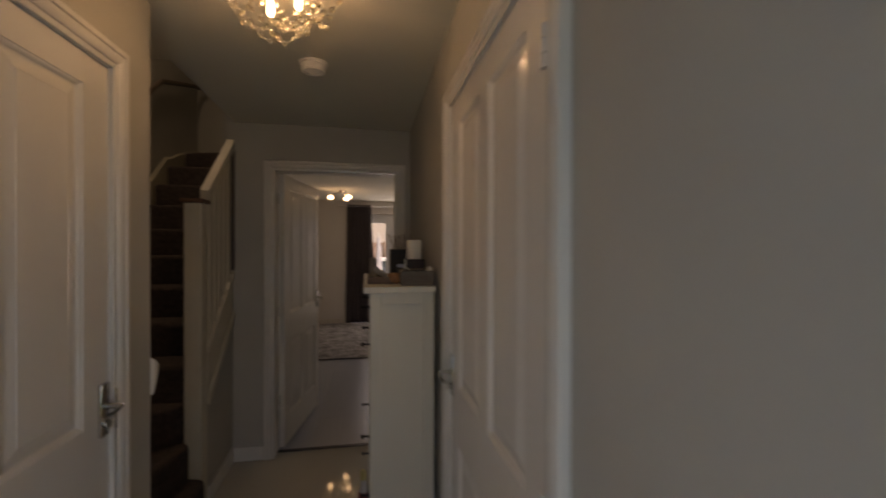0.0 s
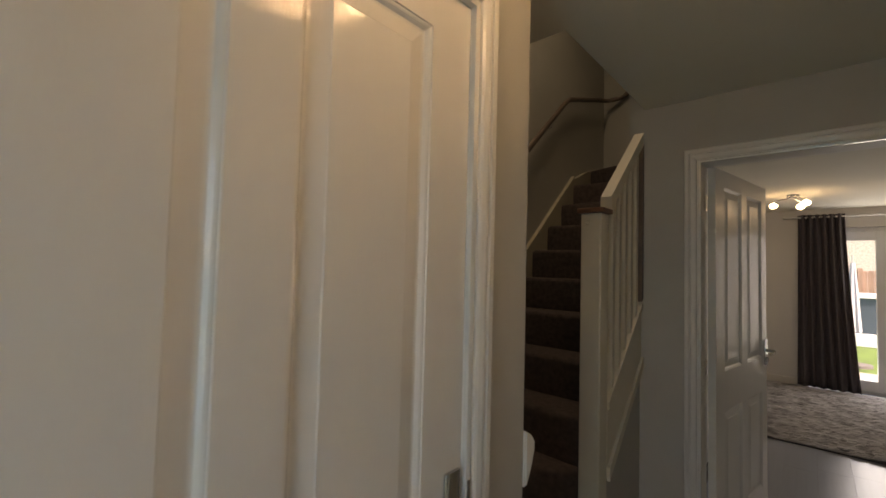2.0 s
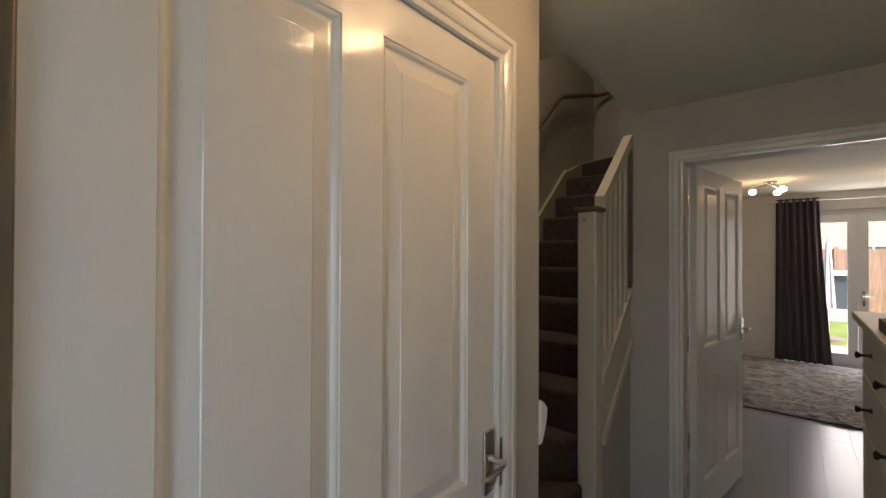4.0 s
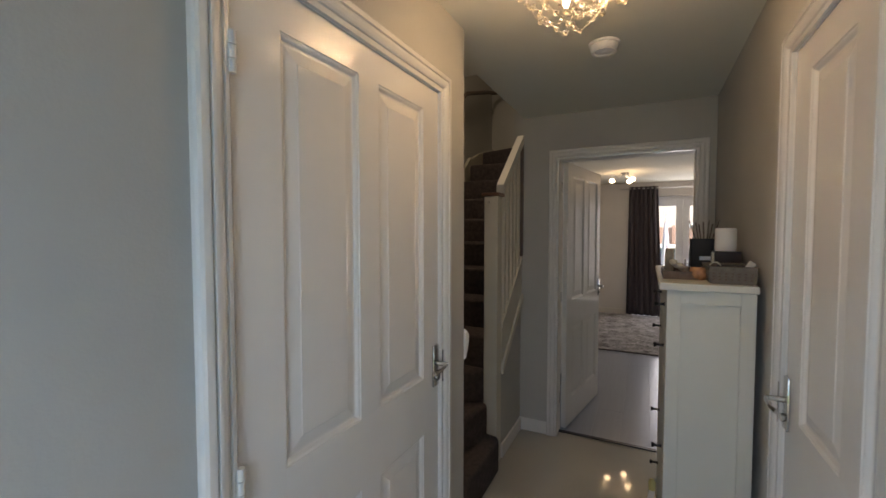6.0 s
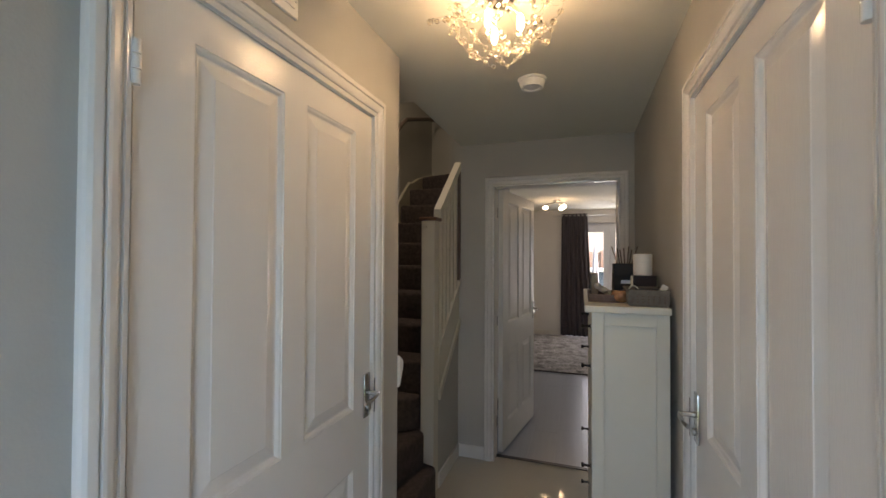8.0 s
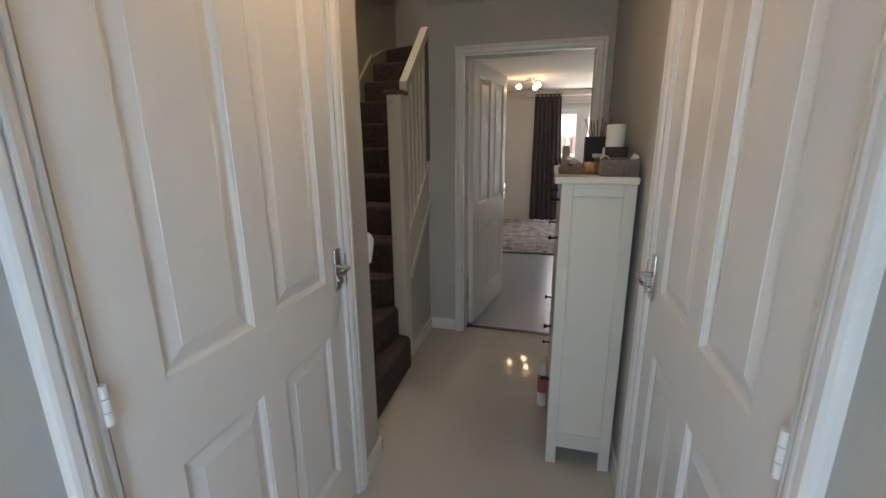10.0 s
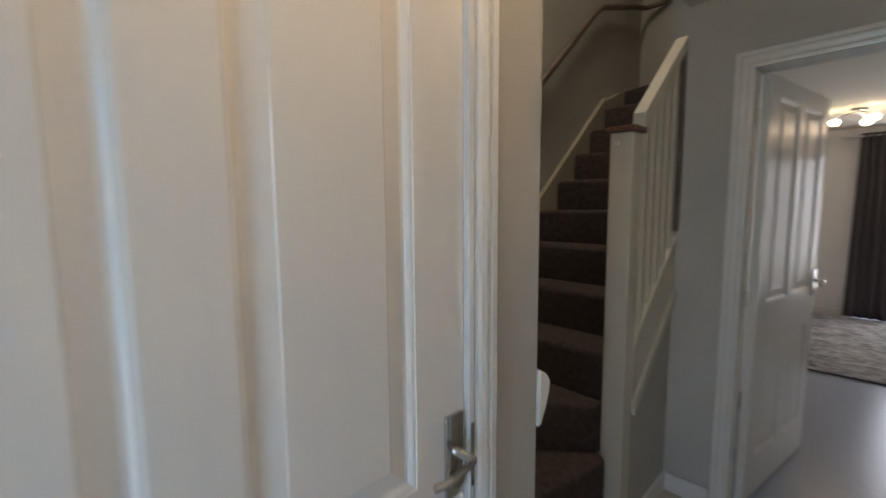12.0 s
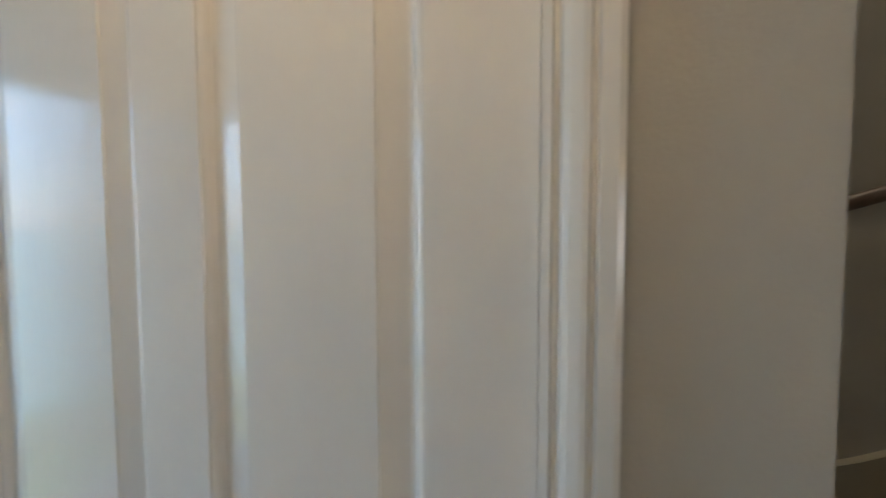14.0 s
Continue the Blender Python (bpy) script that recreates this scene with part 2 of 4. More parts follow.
def architrave(bm, w, h):
    """Moulded trim round an opening from u = 0 to w and up to h."""
    cols = []
    for a, d in ARCH:
        cols.append([bm.verts.new(p) for p in ((-a, d, 0), (-a, d, h + a), (w + a, d, h + a), (w + a, d, 0))])
    for p, q in zip(cols, cols[1:]):
        for i in range(3):
            bm.faces.new((p[i], p[i + 1], q[i + 1], q[i]))
    for i in (0, 3):
        bm.faces.new([c[i] for c in cols])
    return bm


def leaf_face(bm, w, h, d, out):
    """One moulded face with four panels."""
    us = [0, 0.117, 0.378, 0.469, 0.730, w]
    zs = [0.01, 0.21, 0.766, 0.964, 1.90, h]
    for i in range(5):
        for j in range(5):
            u0, u1, z0, z1 = us[i], us[i + 1], zs[j], zs[j + 1]
            loops = [(0, 0)]
            if i in (1, 3) and j in (1, 3):
                loops = [(0, 0), (0.0012, -0.0024), (0.004, -0.0030), (0.007, -0.0045), (0.010, -0.0075), (0.0125, -0.0105), (0.016, -0.0112), (0.019, -0.0112), (0.050, -0.0046), (0.0516, -0.003)]
            rings = [[bm.verts.new((a, d + out * k, b)) for a, b in ((u0 + s, z0 + s), (u1 - s, z0 + s), (u1 - s, z1 - s), (u0 + s, z1 - s))] for s, k in loops]
            for p, q in zip(rings, rings[1:]):
                for n in range(4):
                    bm.faces.new((p[n], p[(n + 1) % 4], q[(n + 1) % 4], q[n]))
            f = bm.faces.new(rings[-1])
            if i in (1, 2, 3) and j in (0, 2, 4):
                f.material_index = 1  # rails: the grain runs across


def door_leaf(parent, thick=0.035, w=DOOR_W, mat=None):
    bm = bmesh.new()
    leaf_face(bm, w, DOOR_H, 0.0, 1)
    leaf_face(bm, w, DOOR_H, -thick, -1)
    bmesh.ops.remove_doubles(bm, verts=bm.verts, dist=0.0003)
    rim = [e for e in bm.edges if e.is_boundary]
    bmesh.ops.bridge_loops(bm, edges=rim)
    leaf = part("leaf", bm, mat or M_DOOR, parent)
    leaf.data.materials.append(mat or M_DOOR_RAIL)
    return leaf


def door_handle(parent, u, side, d=0.0, out=1, z=0.995):
    """Lever on a backplate. side: which way along u the lever points."""
    bm = bmesh.new()
    box(bm, u - 0.021, u + 0.021, min(d, d + out * 0.009), max(d, d + out * 0.009), z - 0.076, z + 0.076, 0.003)
    plate = part("backplate", bm, M_CHROME, parent, "polished chrome backplate", True)
    bm = bmesh.new()
    rod(bm, (u, d + out * 0.008, z + 0.01), (u, d + out * 0.052, z + 0.01), 0.009, 0.008)
    sweep(bm, [(u, d + out * 0.05, z + 0.01), (u + side * 0.025, d + out * 0.056, z + 0.011), (u + side * 0.062, d + out * 0.055, z + 0.004), (u + side * 0.086, d + out * 0.047, z + 0.001)], 0.006, 0.0075)
    part("lever", bm, M_CHROME, plate, "", True)
    bm = bmesh.new()
    rod(bm, (u, d + out * 0.008, z - 0.042), (u, d + out * 0.018, z - 0.042), 0.012, 0.012, 14)
    part("thumbturn", bm, M_CHROME, plate, "", True)
    return plate


def hinge(parent, u, d, z):
    bm = bmesh.new()
    for k in range(3):
        rod(bm, (u, d, z - 0.038 + k * 0.026), (u, d, z - 0.014 + k * 0.026), 0.0078, None, 12)
    part("hinge", bm, M_TRIM, parent, "white-painted steel hinge", True)


def door_set(name, m, w, depth, label, handle_u, handle_side, hinge_u, closed=True):
    """Trim, lining and, when closed, the leaf flush with the hall side."""
    ob = tagged(new(name), label, "door", "", "structure")
    ob.matrix_world = m
    h = DOOR_H + 0.006
    part("architrave", architrave(bmesh.new(), w, h), M_TRIM, ob, "", False)
    bm = bmesh.new()
    t = 0.016
    box(bm, -t, -0.0005, -depth, -0.0005, 0, h + t)
    box(bm, w + 0.0005, w + t, -depth, -0.0005, 0, h + t)
    box(bm, -0.0005, w + 0.0005, -depth, -0.0005, h, h + t)
    part("lining", bm, M_LINING, ob)
    if closed:
        bm = bmesh.new()
        box(bm, 0, 0.012, -0.08, -0.046, 0, h - 0.001)
        box(bm, w - 0.012, w, -0.08, -0.046, 0, h - 0.001)
        box(bm, 0.012, w - 0.012, -0.08, -0.046, h - 0.013, h - 0.001)
        part("door_stop", bm, M_TRIM, ob)
        leaf = door_leaf(ob, w=w - 0.013)
        leaf.location = (0.012, -0.004, 0.004)
        door_handle(ob, handle_u, handle_side, -0.003)
        bm = box(bmesh.new(), w + 0.0008, w + 0.0085, 0.0126, 0.0142, 0.925, 1.045, 0.0005)
        part("strike_plate", bm, M_CHROME, ob, "chrome strike plate")
        for z in (0.25, 1.0, 1.81):
            hinge(ob, hinge_u + 0.006, 0.010, z)
    return ob


def wall_frame(origin, along, out):
    """Door space laid on a wall."""
    a, o = Vector(along), Vector(out)
    return Matrix(((a.x, o.x, 0, origin[0]), (a.y, o.y, 0, origin[1]), (a.z, o.z, 1, origin[2]), (0, 0, 0, 1)))


XL, XR, YF, CEIL = -0.668, 0.388, 3.712, 2.31
LW0, LW1 = 1.213, 2.066      # opening of the WC door
RW0, RW1 = 1.352, 2.212      # opening of the cupboard door
FX0, FX1 = -0.548, 0.282     # opening into the living room
YB, LRC = 8.8, 2.345         # back wall and ceiling of the living room
HEAD = DOOR_H + 0.022

# ---------------------------------------------------------------- structure
structure("floor_hall", boxes((XL - 0.1, XR, 0.12, YF + 0.09, -0.1, 0), (-1.73, XL - 0.1, 2.296, YF + 0.09, -0.1, 0)), M_TILE, "glossy cream polished tile floor of the hallway", "floor")
structure("floor_wc", boxes((-1.73, XL - 0.1, 0.42, 2.296, -0.1, -0.001)), M_TILE, "cream tile floor of the small toilet room", "floor")
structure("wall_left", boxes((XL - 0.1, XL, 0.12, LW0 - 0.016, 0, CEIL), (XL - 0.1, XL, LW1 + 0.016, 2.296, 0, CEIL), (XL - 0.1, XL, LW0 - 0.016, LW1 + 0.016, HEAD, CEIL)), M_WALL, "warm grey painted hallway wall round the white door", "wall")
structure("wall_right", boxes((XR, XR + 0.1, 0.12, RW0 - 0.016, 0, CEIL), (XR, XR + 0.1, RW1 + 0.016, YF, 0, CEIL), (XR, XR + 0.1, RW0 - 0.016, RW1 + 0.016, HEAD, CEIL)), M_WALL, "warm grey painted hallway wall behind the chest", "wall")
structure("wall_cupboard", boxes((XR + 0.1, XR + 0.6, 1.2, 1.25, 0, CEIL), (XR + 0.1, XR + 0.6, 2.3, 2.35, 0, CEIL), (XR + 0.6, XR + 0.65, 1.2, 2.35, 0, CEIL)), M_WALL, "plain walls of the cupboard behind its door", "wall")
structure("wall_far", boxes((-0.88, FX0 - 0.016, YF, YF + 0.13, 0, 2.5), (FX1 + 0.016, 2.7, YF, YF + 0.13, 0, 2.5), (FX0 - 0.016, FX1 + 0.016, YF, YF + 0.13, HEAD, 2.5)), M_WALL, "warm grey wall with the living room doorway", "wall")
structure("wall_wc_stair_side", boxes((-1.73, XL - 0.1, 2.19, 2.296, 0, CEIL)), M_WALL, "warm grey wall between toilet room and stairs", "wall")
structure("wall_wc_back", boxes((-1.73, XL - 0.1, 0.42, 0.52, 0, CEIL)), M_WALL_WC, "cream painted wall behind the toilet", "wall")
structure("wall_wc_facing", boxes((-1.73, -1.70, 0.52, 2.19, 0, CEIL)), M_WALL_WC, "cream painted toilet wall with the towel radiator", "wall")
structure("wall_stair", boxes((-1.83, -1.73, 0.42, 5.6, 0, 4.7)), M_WALL, "warm grey wall beside the carpeted stairs", "wall")
structure("wall_stair_end", boxes((-1.83, -0.78, 5.6, 5.7, 0, 4.7)), M_WALL, "warm grey wall at the head of the stairs", "wall")
structure("wall_stair_divider", boxes((-0.88, -0.78, YF + 0.13, 5.6, 0, 4.7), (-0.88, -0.78, YF, YF + 0.13, 2.5, 4.7)), M_WALL, "warm grey wall between stairs and living room", "wall")
structure("wall_upper", boxes((-0.80, -0.70, 2.763, YF, CEIL + 0.2, 4.7), (-1.73, -0.70, 2.663, 2.763, CEIL + 0.2, 4.7)), M_WALL, "warm grey walls of the upper stairwell", "wall")
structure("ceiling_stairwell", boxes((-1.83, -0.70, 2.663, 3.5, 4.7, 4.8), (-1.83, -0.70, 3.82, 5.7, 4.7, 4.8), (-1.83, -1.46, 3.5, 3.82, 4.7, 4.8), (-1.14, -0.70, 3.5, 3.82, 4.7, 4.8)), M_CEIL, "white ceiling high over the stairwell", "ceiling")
# this rooflight is added out of view, as an opening for the fill lamp
lw = tagged(new("added_rooflight"), "unseen white rooflight added over the stairs for a fill lamp", "window", "", "structure")
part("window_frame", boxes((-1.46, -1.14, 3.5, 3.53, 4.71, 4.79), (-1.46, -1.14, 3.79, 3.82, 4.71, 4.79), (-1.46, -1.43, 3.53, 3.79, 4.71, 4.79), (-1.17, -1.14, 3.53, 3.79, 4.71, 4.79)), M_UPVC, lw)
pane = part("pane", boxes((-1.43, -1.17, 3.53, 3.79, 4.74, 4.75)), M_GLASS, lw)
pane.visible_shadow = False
structure("ceiling_hall", boxes((-0.80, XR + 0.65, 0.02, YF, CEIL, CEIL + 0.2), (-1.83, -0.80, 0.02, 2.763, CEIL, CEIL + 0.2)), M_CEIL, "off-white painted hallway ceiling", "ceiling")
structure("wall_front", boxes((-0.768, -0.57, 0.02, 0.12, 0, CEIL), (0.27, XR + 0.1, 0.02, 0.12, 0, CEIL), (-0.57, 0.27, 0.02, 0.12, 2.05, CEIL)), M_WALL, "warm grey wall round the front door", "wall")
# living room shell
structure("wall_living_left", boxes((-1.83, -1.73, 5.7, YB + 0.25, 0, LRC)), M_WALL_LR, "pale grey living room wall", "wall")
structure("wall_living_right", boxes((2.7, 2.8, YF, YB + 0.25, 0, LRC)), M_WALL_LR, "pale grey living room wall", "wall")
DX0, DX1, DTOP = -0.20, 1.30, 2.10
structure("wall_living_back", boxes((-1.73, DX0, YB, YB + 0.25, 0, LRC), (DX1, 2.7, YB, YB + 0.25, 0, LRC), (DX0, DX1, YB, YB + 0.25, DTOP, LRC)), M_WALL_LR, "pale grey wall round the French doors", "wall")
structure("wall_living_lining", boxes((-0.779, FX0 - 0.016, YF + 0.13, YF + 0.14, 0, LRC), (FX1 + 0.016, 2.7, YF + 0.13, YF + 0.14, 0, LRC), (FX0 - 0.016, FX1 + 0.016, YF + 0.13, YF + 0.14, HEAD, LRC), (-0.78, -0.77, YF + 0.14, 5.7, 0, LRC), (-1.73, -0.77, 5.7, 5.71, 0, LRC)), M_WALL_LR, "pale grey plaster of the living room", "wall")
structure("ceiling_living", boxes((-0.78, 2.8, YF + 0.13, YB + 0.25, LRC, LRC + 0.2), (-1.83, -0.78, 5.7, YB + 0.25, LRC, LRC + 0.2)), M_CEIL, "white living room ceiling", "ceiling")
LAM = structure("floor_living", boxes((-1.73, 2.7, YF + 0.09, YB + 0.05, -0.1, -0.012)), M_GAP, "glossy grey-brown laminate floor of the living room", "floor")


def skirting(name, rows, label):
    bm = bmesh.new()
    for r in rows:
        box(bm, *r, bevel=0.004)
    return structure(name, bm, M_TRIM, label, "baseboard")


SK = 0.095
skirting("baseboard_left", [(XL, XL + 0.014, 0.12, LW0 - 0.071, 0, SK), (XL, XL + 0.014, LW1 + 0.071, 2.311, 0, SK), (-0.75, XL + 0.014, 2.297, 2.311, 0, SK)], "white gloss skirting board along the hallway")
skirting("baseboard_right", [(XR - 0.014, XR, 0.12, RW0 - 0.071, 0, SK), (XR - 0.014, XR, RW1 + 0.071, YF, 0, SK)], "white gloss skirting board along the hallway")
skirting("baseboard_far", [(-0.819, FX0 - 0.071, YF - 0.014, YF, 0, SK), (FX1 + 0.071, XR - 0.014, YF - 0.014, YF, 0, SK)], "white gloss skirting board beside the doorway")
skirting("baseboard_living", [(-1.73, DX0 - 0.05, YB - 0.014, YB, 0, SK), (DX1 + 0.05, 2.7, YB - 0.014, YB, 0, SK)], "white skirting board of the living room")
structure("trim_threshold", boxes((FX0, FX1, YF + 0.07, YF + 0.105, 0, 0.006), bevel=0.002), M_IRON, "dark metal threshold strip between tile and laminate", "trim")

# doors
door_set("door_1", wall_frame((XL, LW0, 0), (0, 1, 0), (1, 0, 0)), LW1 - LW0, 0.1, "closed glossy white four-panel door with chrome lever handle", LW1 - LW0 - 0.032, -1, 0.0)
door_set("door_2", wall_frame((XR, RW0, 0), (0, 1, 0), (-1, 0, 0)), RW1 - RW0, 0.1, "closed white four-panel cupboard door with chrome handle", RW1 - RW0 - 0.032, -1, 0.0)
DF = door_set("door_3", wall_frame((FX0, YF, 0), (1, 0, 0), (0, -1, 0)), FX1 - FX0, 0.13, "white four-panel door standing open into the living room", 0, 1, 0, closed=False)
# the open leaf turns about its hinge at the living room side
SWING = Matrix.Translation((0.006, -0.128, 0)) @ Matrix.Rotation(radians(-80), 4, "Z")
leaf = door_leaf(DF, w=FX1 - FX0 - 0.01, mat=M_DOOR_DIMMED)
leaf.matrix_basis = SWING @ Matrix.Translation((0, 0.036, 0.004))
for d, out in ((0.036, 1), (0.001, -1)):
    door_handle(DF, FX1 - FX0 - 0.045, -1, d, out).matrix_basis = SWING
for z in (0.25, 1.0, 1.81):
    bm = box(bmesh.new(), 0.0, 0.004, -0.124, -0.092, z - 0.038, z + 0.038, 0.001)
    hg = part("hinge", bm, M_CHROME, DF, "steel butt hinge")
    for k in (-0.024, 0.0, 0.024):
        part("screw", rod(bmesh.new(), (0.0035, -0.108, z + k), (0.0048, -0.108, z + k), 0.004, None, 8), M_IRON, hg, "dark screw head")

# front door behind the walk, with a frosted pane that lets the daylight in
fd = tagged(new("door_4"), "white front door with a tall frosted pane", "front door", "", "structure")
part("leaf", boxes((-0.565, -0.42, 0.06, 0.11, 0.01, 2.045), (0.12, 0.265, 0.06, 0.11, 0.01, 2.045), (-0.42, 0.12, 0.06, 0.11, 0.01, 0.3), (-0.42, 0.12, 0.06, 0.11, 1.92, 2.045)), M_UPVC, fd)
pane = part("pane", boxes((-0.42, 0.12, 0.08, 0.09, 0.3, 1.92)), M_GLASS, fd)
pane.visible_shadow = False

# ---------------------------------------------------------------- staircase
RISE, GOING, Y4 = 0.2, 0.23, 3.226
stairs = thing("staircase", "dark carpeted winding staircase with cream balustrade", "staircase", kind="structure")


def step_block(outline, z0, z1):
    bm = prism(bmesh.new(), outline, z1 - z0, Matrix.Translation((0, 0, z0)))
    top = [e for e in bm.edges if all(abs(v.co.z - z1) < 1e-5 for v in e.verts)]
    bmesh.ops.bevel(bm, geom=top, offset=0.028, segments=4, profile=0.5, affect="EDGES")
    return bm


XI, XO = -0.90, -1.70
# bottom step, rounded about the newel
curve = [(-0.785 + 0.035 * (math.cos(a) - 1), 3.10 + 0.05 * math.sin(a)) for a in (0, 0.4, 0.8, 1.2, 1.57)]
part("step", step_block([(-1.70, 2.31), (-0.775, 2.31)] + curve + [(-0.905, 3.152), (-1.70, 3.152)], 0, RISE), M_CARPET, stairs, "", True)
curve = [(-0.868 + 0.02 * (math.cos(a) - 1), 3.11 + 0.04 * math.sin(a)) for a in (0, 0.5, 1.0, 1.57)]
part("step", step_block([(-1.70, 2.31), (-1.02, 2.31)] + curve + [(-0.91, 3.154), (-1.70, 3.20)], RISE, 2 * RISE), M_CARPET, stairs, "", True)
part("step", step_block([(-1.70, 2.52), (-0.93, 3.14), (-0.908, 3.22), (-1.70, 3.25)], 2 * RISE, 3 * RISE), M_CARPET, stairs, "", True)
for k in range(4, 11):
    y = Y4 + (k - 4) * GOING
    part("step", step_block([(XO, y), (XI, y), (XI, y + GOING + 0.02), (XO, y + GOING + 0.02)], (k - 1) * RISE - 0.02, k * RISE), M_CARPET, stairs, "", True)
part("landing", step_block([(-1.73, Y4 + 7 * GOING), (-0.88, Y4 + 7 * GOING), (-0.88, 5.6), (-1.73, 5.6)], 1.98, 2.2), M_CARPET, stairs, "", True)
part("step", step_block([(-0.885, 4.93), (-0.885, 5.6), (-1.73, 5.6), (-1.73, 5.22)], 2.2, 2.4), M_CARPET, stairs, "", True)
part("step", step_block([(-0.885, 4.98), (-0.885, 5.6), (-1.36, 5.6)], 2.4, 2.6), M_CARPET, stairs, "", True)
m = Matrix(((0, 0, 1, -1.73), (1, 0, 0, 0), (0, 1, 0, 0), (0, 0, 0, 1)))
part("upper_string", prism(bmesh.new(), [(Y4 + 7 * GOING + 0.0205, 2.19), (5.6, 2.3), (5.6, 2.50), (5.1, 2.36), (4.93, 2.285), (Y4 + 7 * GOING + 0.0205, 2.26)], 0.029, m), M_STRING_DIM, stairs)
SL = RISE / GOING


def slope_board(x0, x1, y0, y1, low, high):
    """Board between two lines that rise with the stairs; low, high: heights at the first riser."""
    f = lambda y, h: h + SL * (y - Y4)
    m = Matrix(((0, 0, 1, x0), (1, 0, 0, 0), (0, 1, 0, 0), (0, 0, 0, 1)))
    return prism(bmesh.new(), [(y0, f(y0, low)), (y1, f(y1, low)), (y1, f(y1, high)), (y0, f(y0, high))], x1 - x0, m)


part("wall_string", slope_board(-1.73, -1.701, Y4 - 0.02, Y4 + 7 * GOING + 0.02, 0.45, 0.865), M_STRING_DIM, stairs)
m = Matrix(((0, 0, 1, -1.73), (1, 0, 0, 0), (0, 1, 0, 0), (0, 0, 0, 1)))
part("winder_string", prism(bmesh.new(), [(2.30, 0.2), (Y4 - 0.02, 0.45), (Y4 - 0.02, 0.848), (3.15, 0.80), (2.96, 0.72), (2.30, 0.50)], 0.029, m), M_STRING_DIM, stairs)
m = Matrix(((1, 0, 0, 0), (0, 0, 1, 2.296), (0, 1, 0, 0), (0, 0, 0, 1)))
part("side_string", prism(bmesh.new(), [(-1.70, 0.2), (-0.76, 0.0), (-0.76, 0.30), (-1.70, 0.62)], 0.018, m), M_STRING_DIM, stairs)
part("outer_string", slope_board(-0.865, -0.815, Y4 + 0.021, YF, 0.555, 0.845), M_STAIRWOOD, stairs)
part("string_trim", slope_board(-0.8149, -0.802, Y4 + 0.021, YF, 0.545, 0.60), M_STAIRWOOD, stairs)
part("base_rail", slope_board(-0.873, -0.807, Y4 + 0.021, YF, 0.8455, 0.877), M_STAIRWOOD, stairs)
part("handrail", slope_board(-0.854, -0.806, Y4 + 0.021, YF, 1.705, 1.768), M_STAIRWOOD, stairs)
for i in range(5):
    y = Y4 + 0.088 + i * 0.082
    bm = boxes((-0.850, -0.816, y - 0.016, y + 0.016, 0.875 + SL * (y - Y4) - 0.02, 1.70 + SL * (y - Y4) + 0.02))
    part("baluster", bm, M_STAIRWOOD, stairs)
part("newel_post", box(bmesh.new(), -0.905, -0.815, 3.157, 3.247, 0, 1.706, 0.006), M_STAIRWOOD, stairs)
part("newel_peg", rod(bmesh.new(), (-0.875, 3.156, 1.665), (-0.875, 3.150, 1.665), 0.011, 0.006, 12), M_STAIRWOOD, stairs, "", True)
bm = box(bmesh.new(), -0.918, -0.802, 3.144, 3.26, 1.7065, 1.728, 0.005)
part("newel_cap", bm, M_WOOD, stairs, "brown stained wooden cap")
part("wall_newel", slope_board(-0.848, -0.805, YF - 0.020, YF - 0.0005, 0.90, 1.7045), M_RAIL, stairs, "brown stained wooden half post")
m = Matrix(((0, 0, 1, -0.84), (1, 0, 0, 0), (0, 1, 0, 0), (0, 0, 0, 1)))
part("spandrel_panel", prism(bmesh.new(), [(3.247, 0), (YF, 0), (YF, 0.56 + SL * (YF - Y4)), (3.247, 0.56 + SL * (3.247 - Y4))], 0.02, m), M_WALL, stairs, "warm grey painted panel under the string")
part("panel_skirting", box(bmesh.new(), -0.82, -0.807, 3.25, YF - 0.015, 0, SK, 0.004), M_TRIM, stairs)

rail = thing("wall_handrail", "dark wooden handrail fixed to the stair wall", "handrail")
pts = [(-1.69, 2.4, 1.31), (-1.69, 2.96, 1.49), (-1.69, 3.14, 1.545), (-1.69, 3.22, 1.60), (-1.69, 3.95, 2.25), (-1.69, 4.62, 2.85), (-1.69, 4.72, 2.92), (-1.69, 5.35, 3.12), (-1.66, 5.5, 3.15), (-1.55, 5.56, 3.17), (-1.2, 5.56, 3.36)]
part("rail", sweep(bmesh.new(), pts, 0.018, 0.022, 12), M_RAIL, rail, "", True)
for y, z in ((2.7, 1.405), (3.6, 1.94), (4.4, 2.65)):
    bm = rod(bmesh.new(), (-1.73, y, z - 0.06), (-1.69, y, z - 0.06), 0.006)
    rod(bm, (-1.69, y, z - 0.062), (-1.69, y, z - 0.02), 0.006)
    part("bracket", bm, M_SILVER, rail)

hook = thing("wall_fitting", "small white moulded fitting on the wall's corner", "wall fitting")
bm = bmesh.new()
m = Matrix(((0, 0, 1, -0.735), (1, 0, 0, 2.297), (0, 1, 0, 0.94), (0, 0, 0, 1)))
prism(bm, [(0, 0), (0.012, 0.01), (0.022, 0.045), (0.042, 0.075), (0.045, 0.10), (0.03, 0.118), (0, 0.135)], 0.075, m)
bmesh.ops.bevel(bm, geom=list(bm.edges), offset=0.004, segments=2, affect="EDGES")
part("body", bm, M_PLASTIC, hook, "", True)

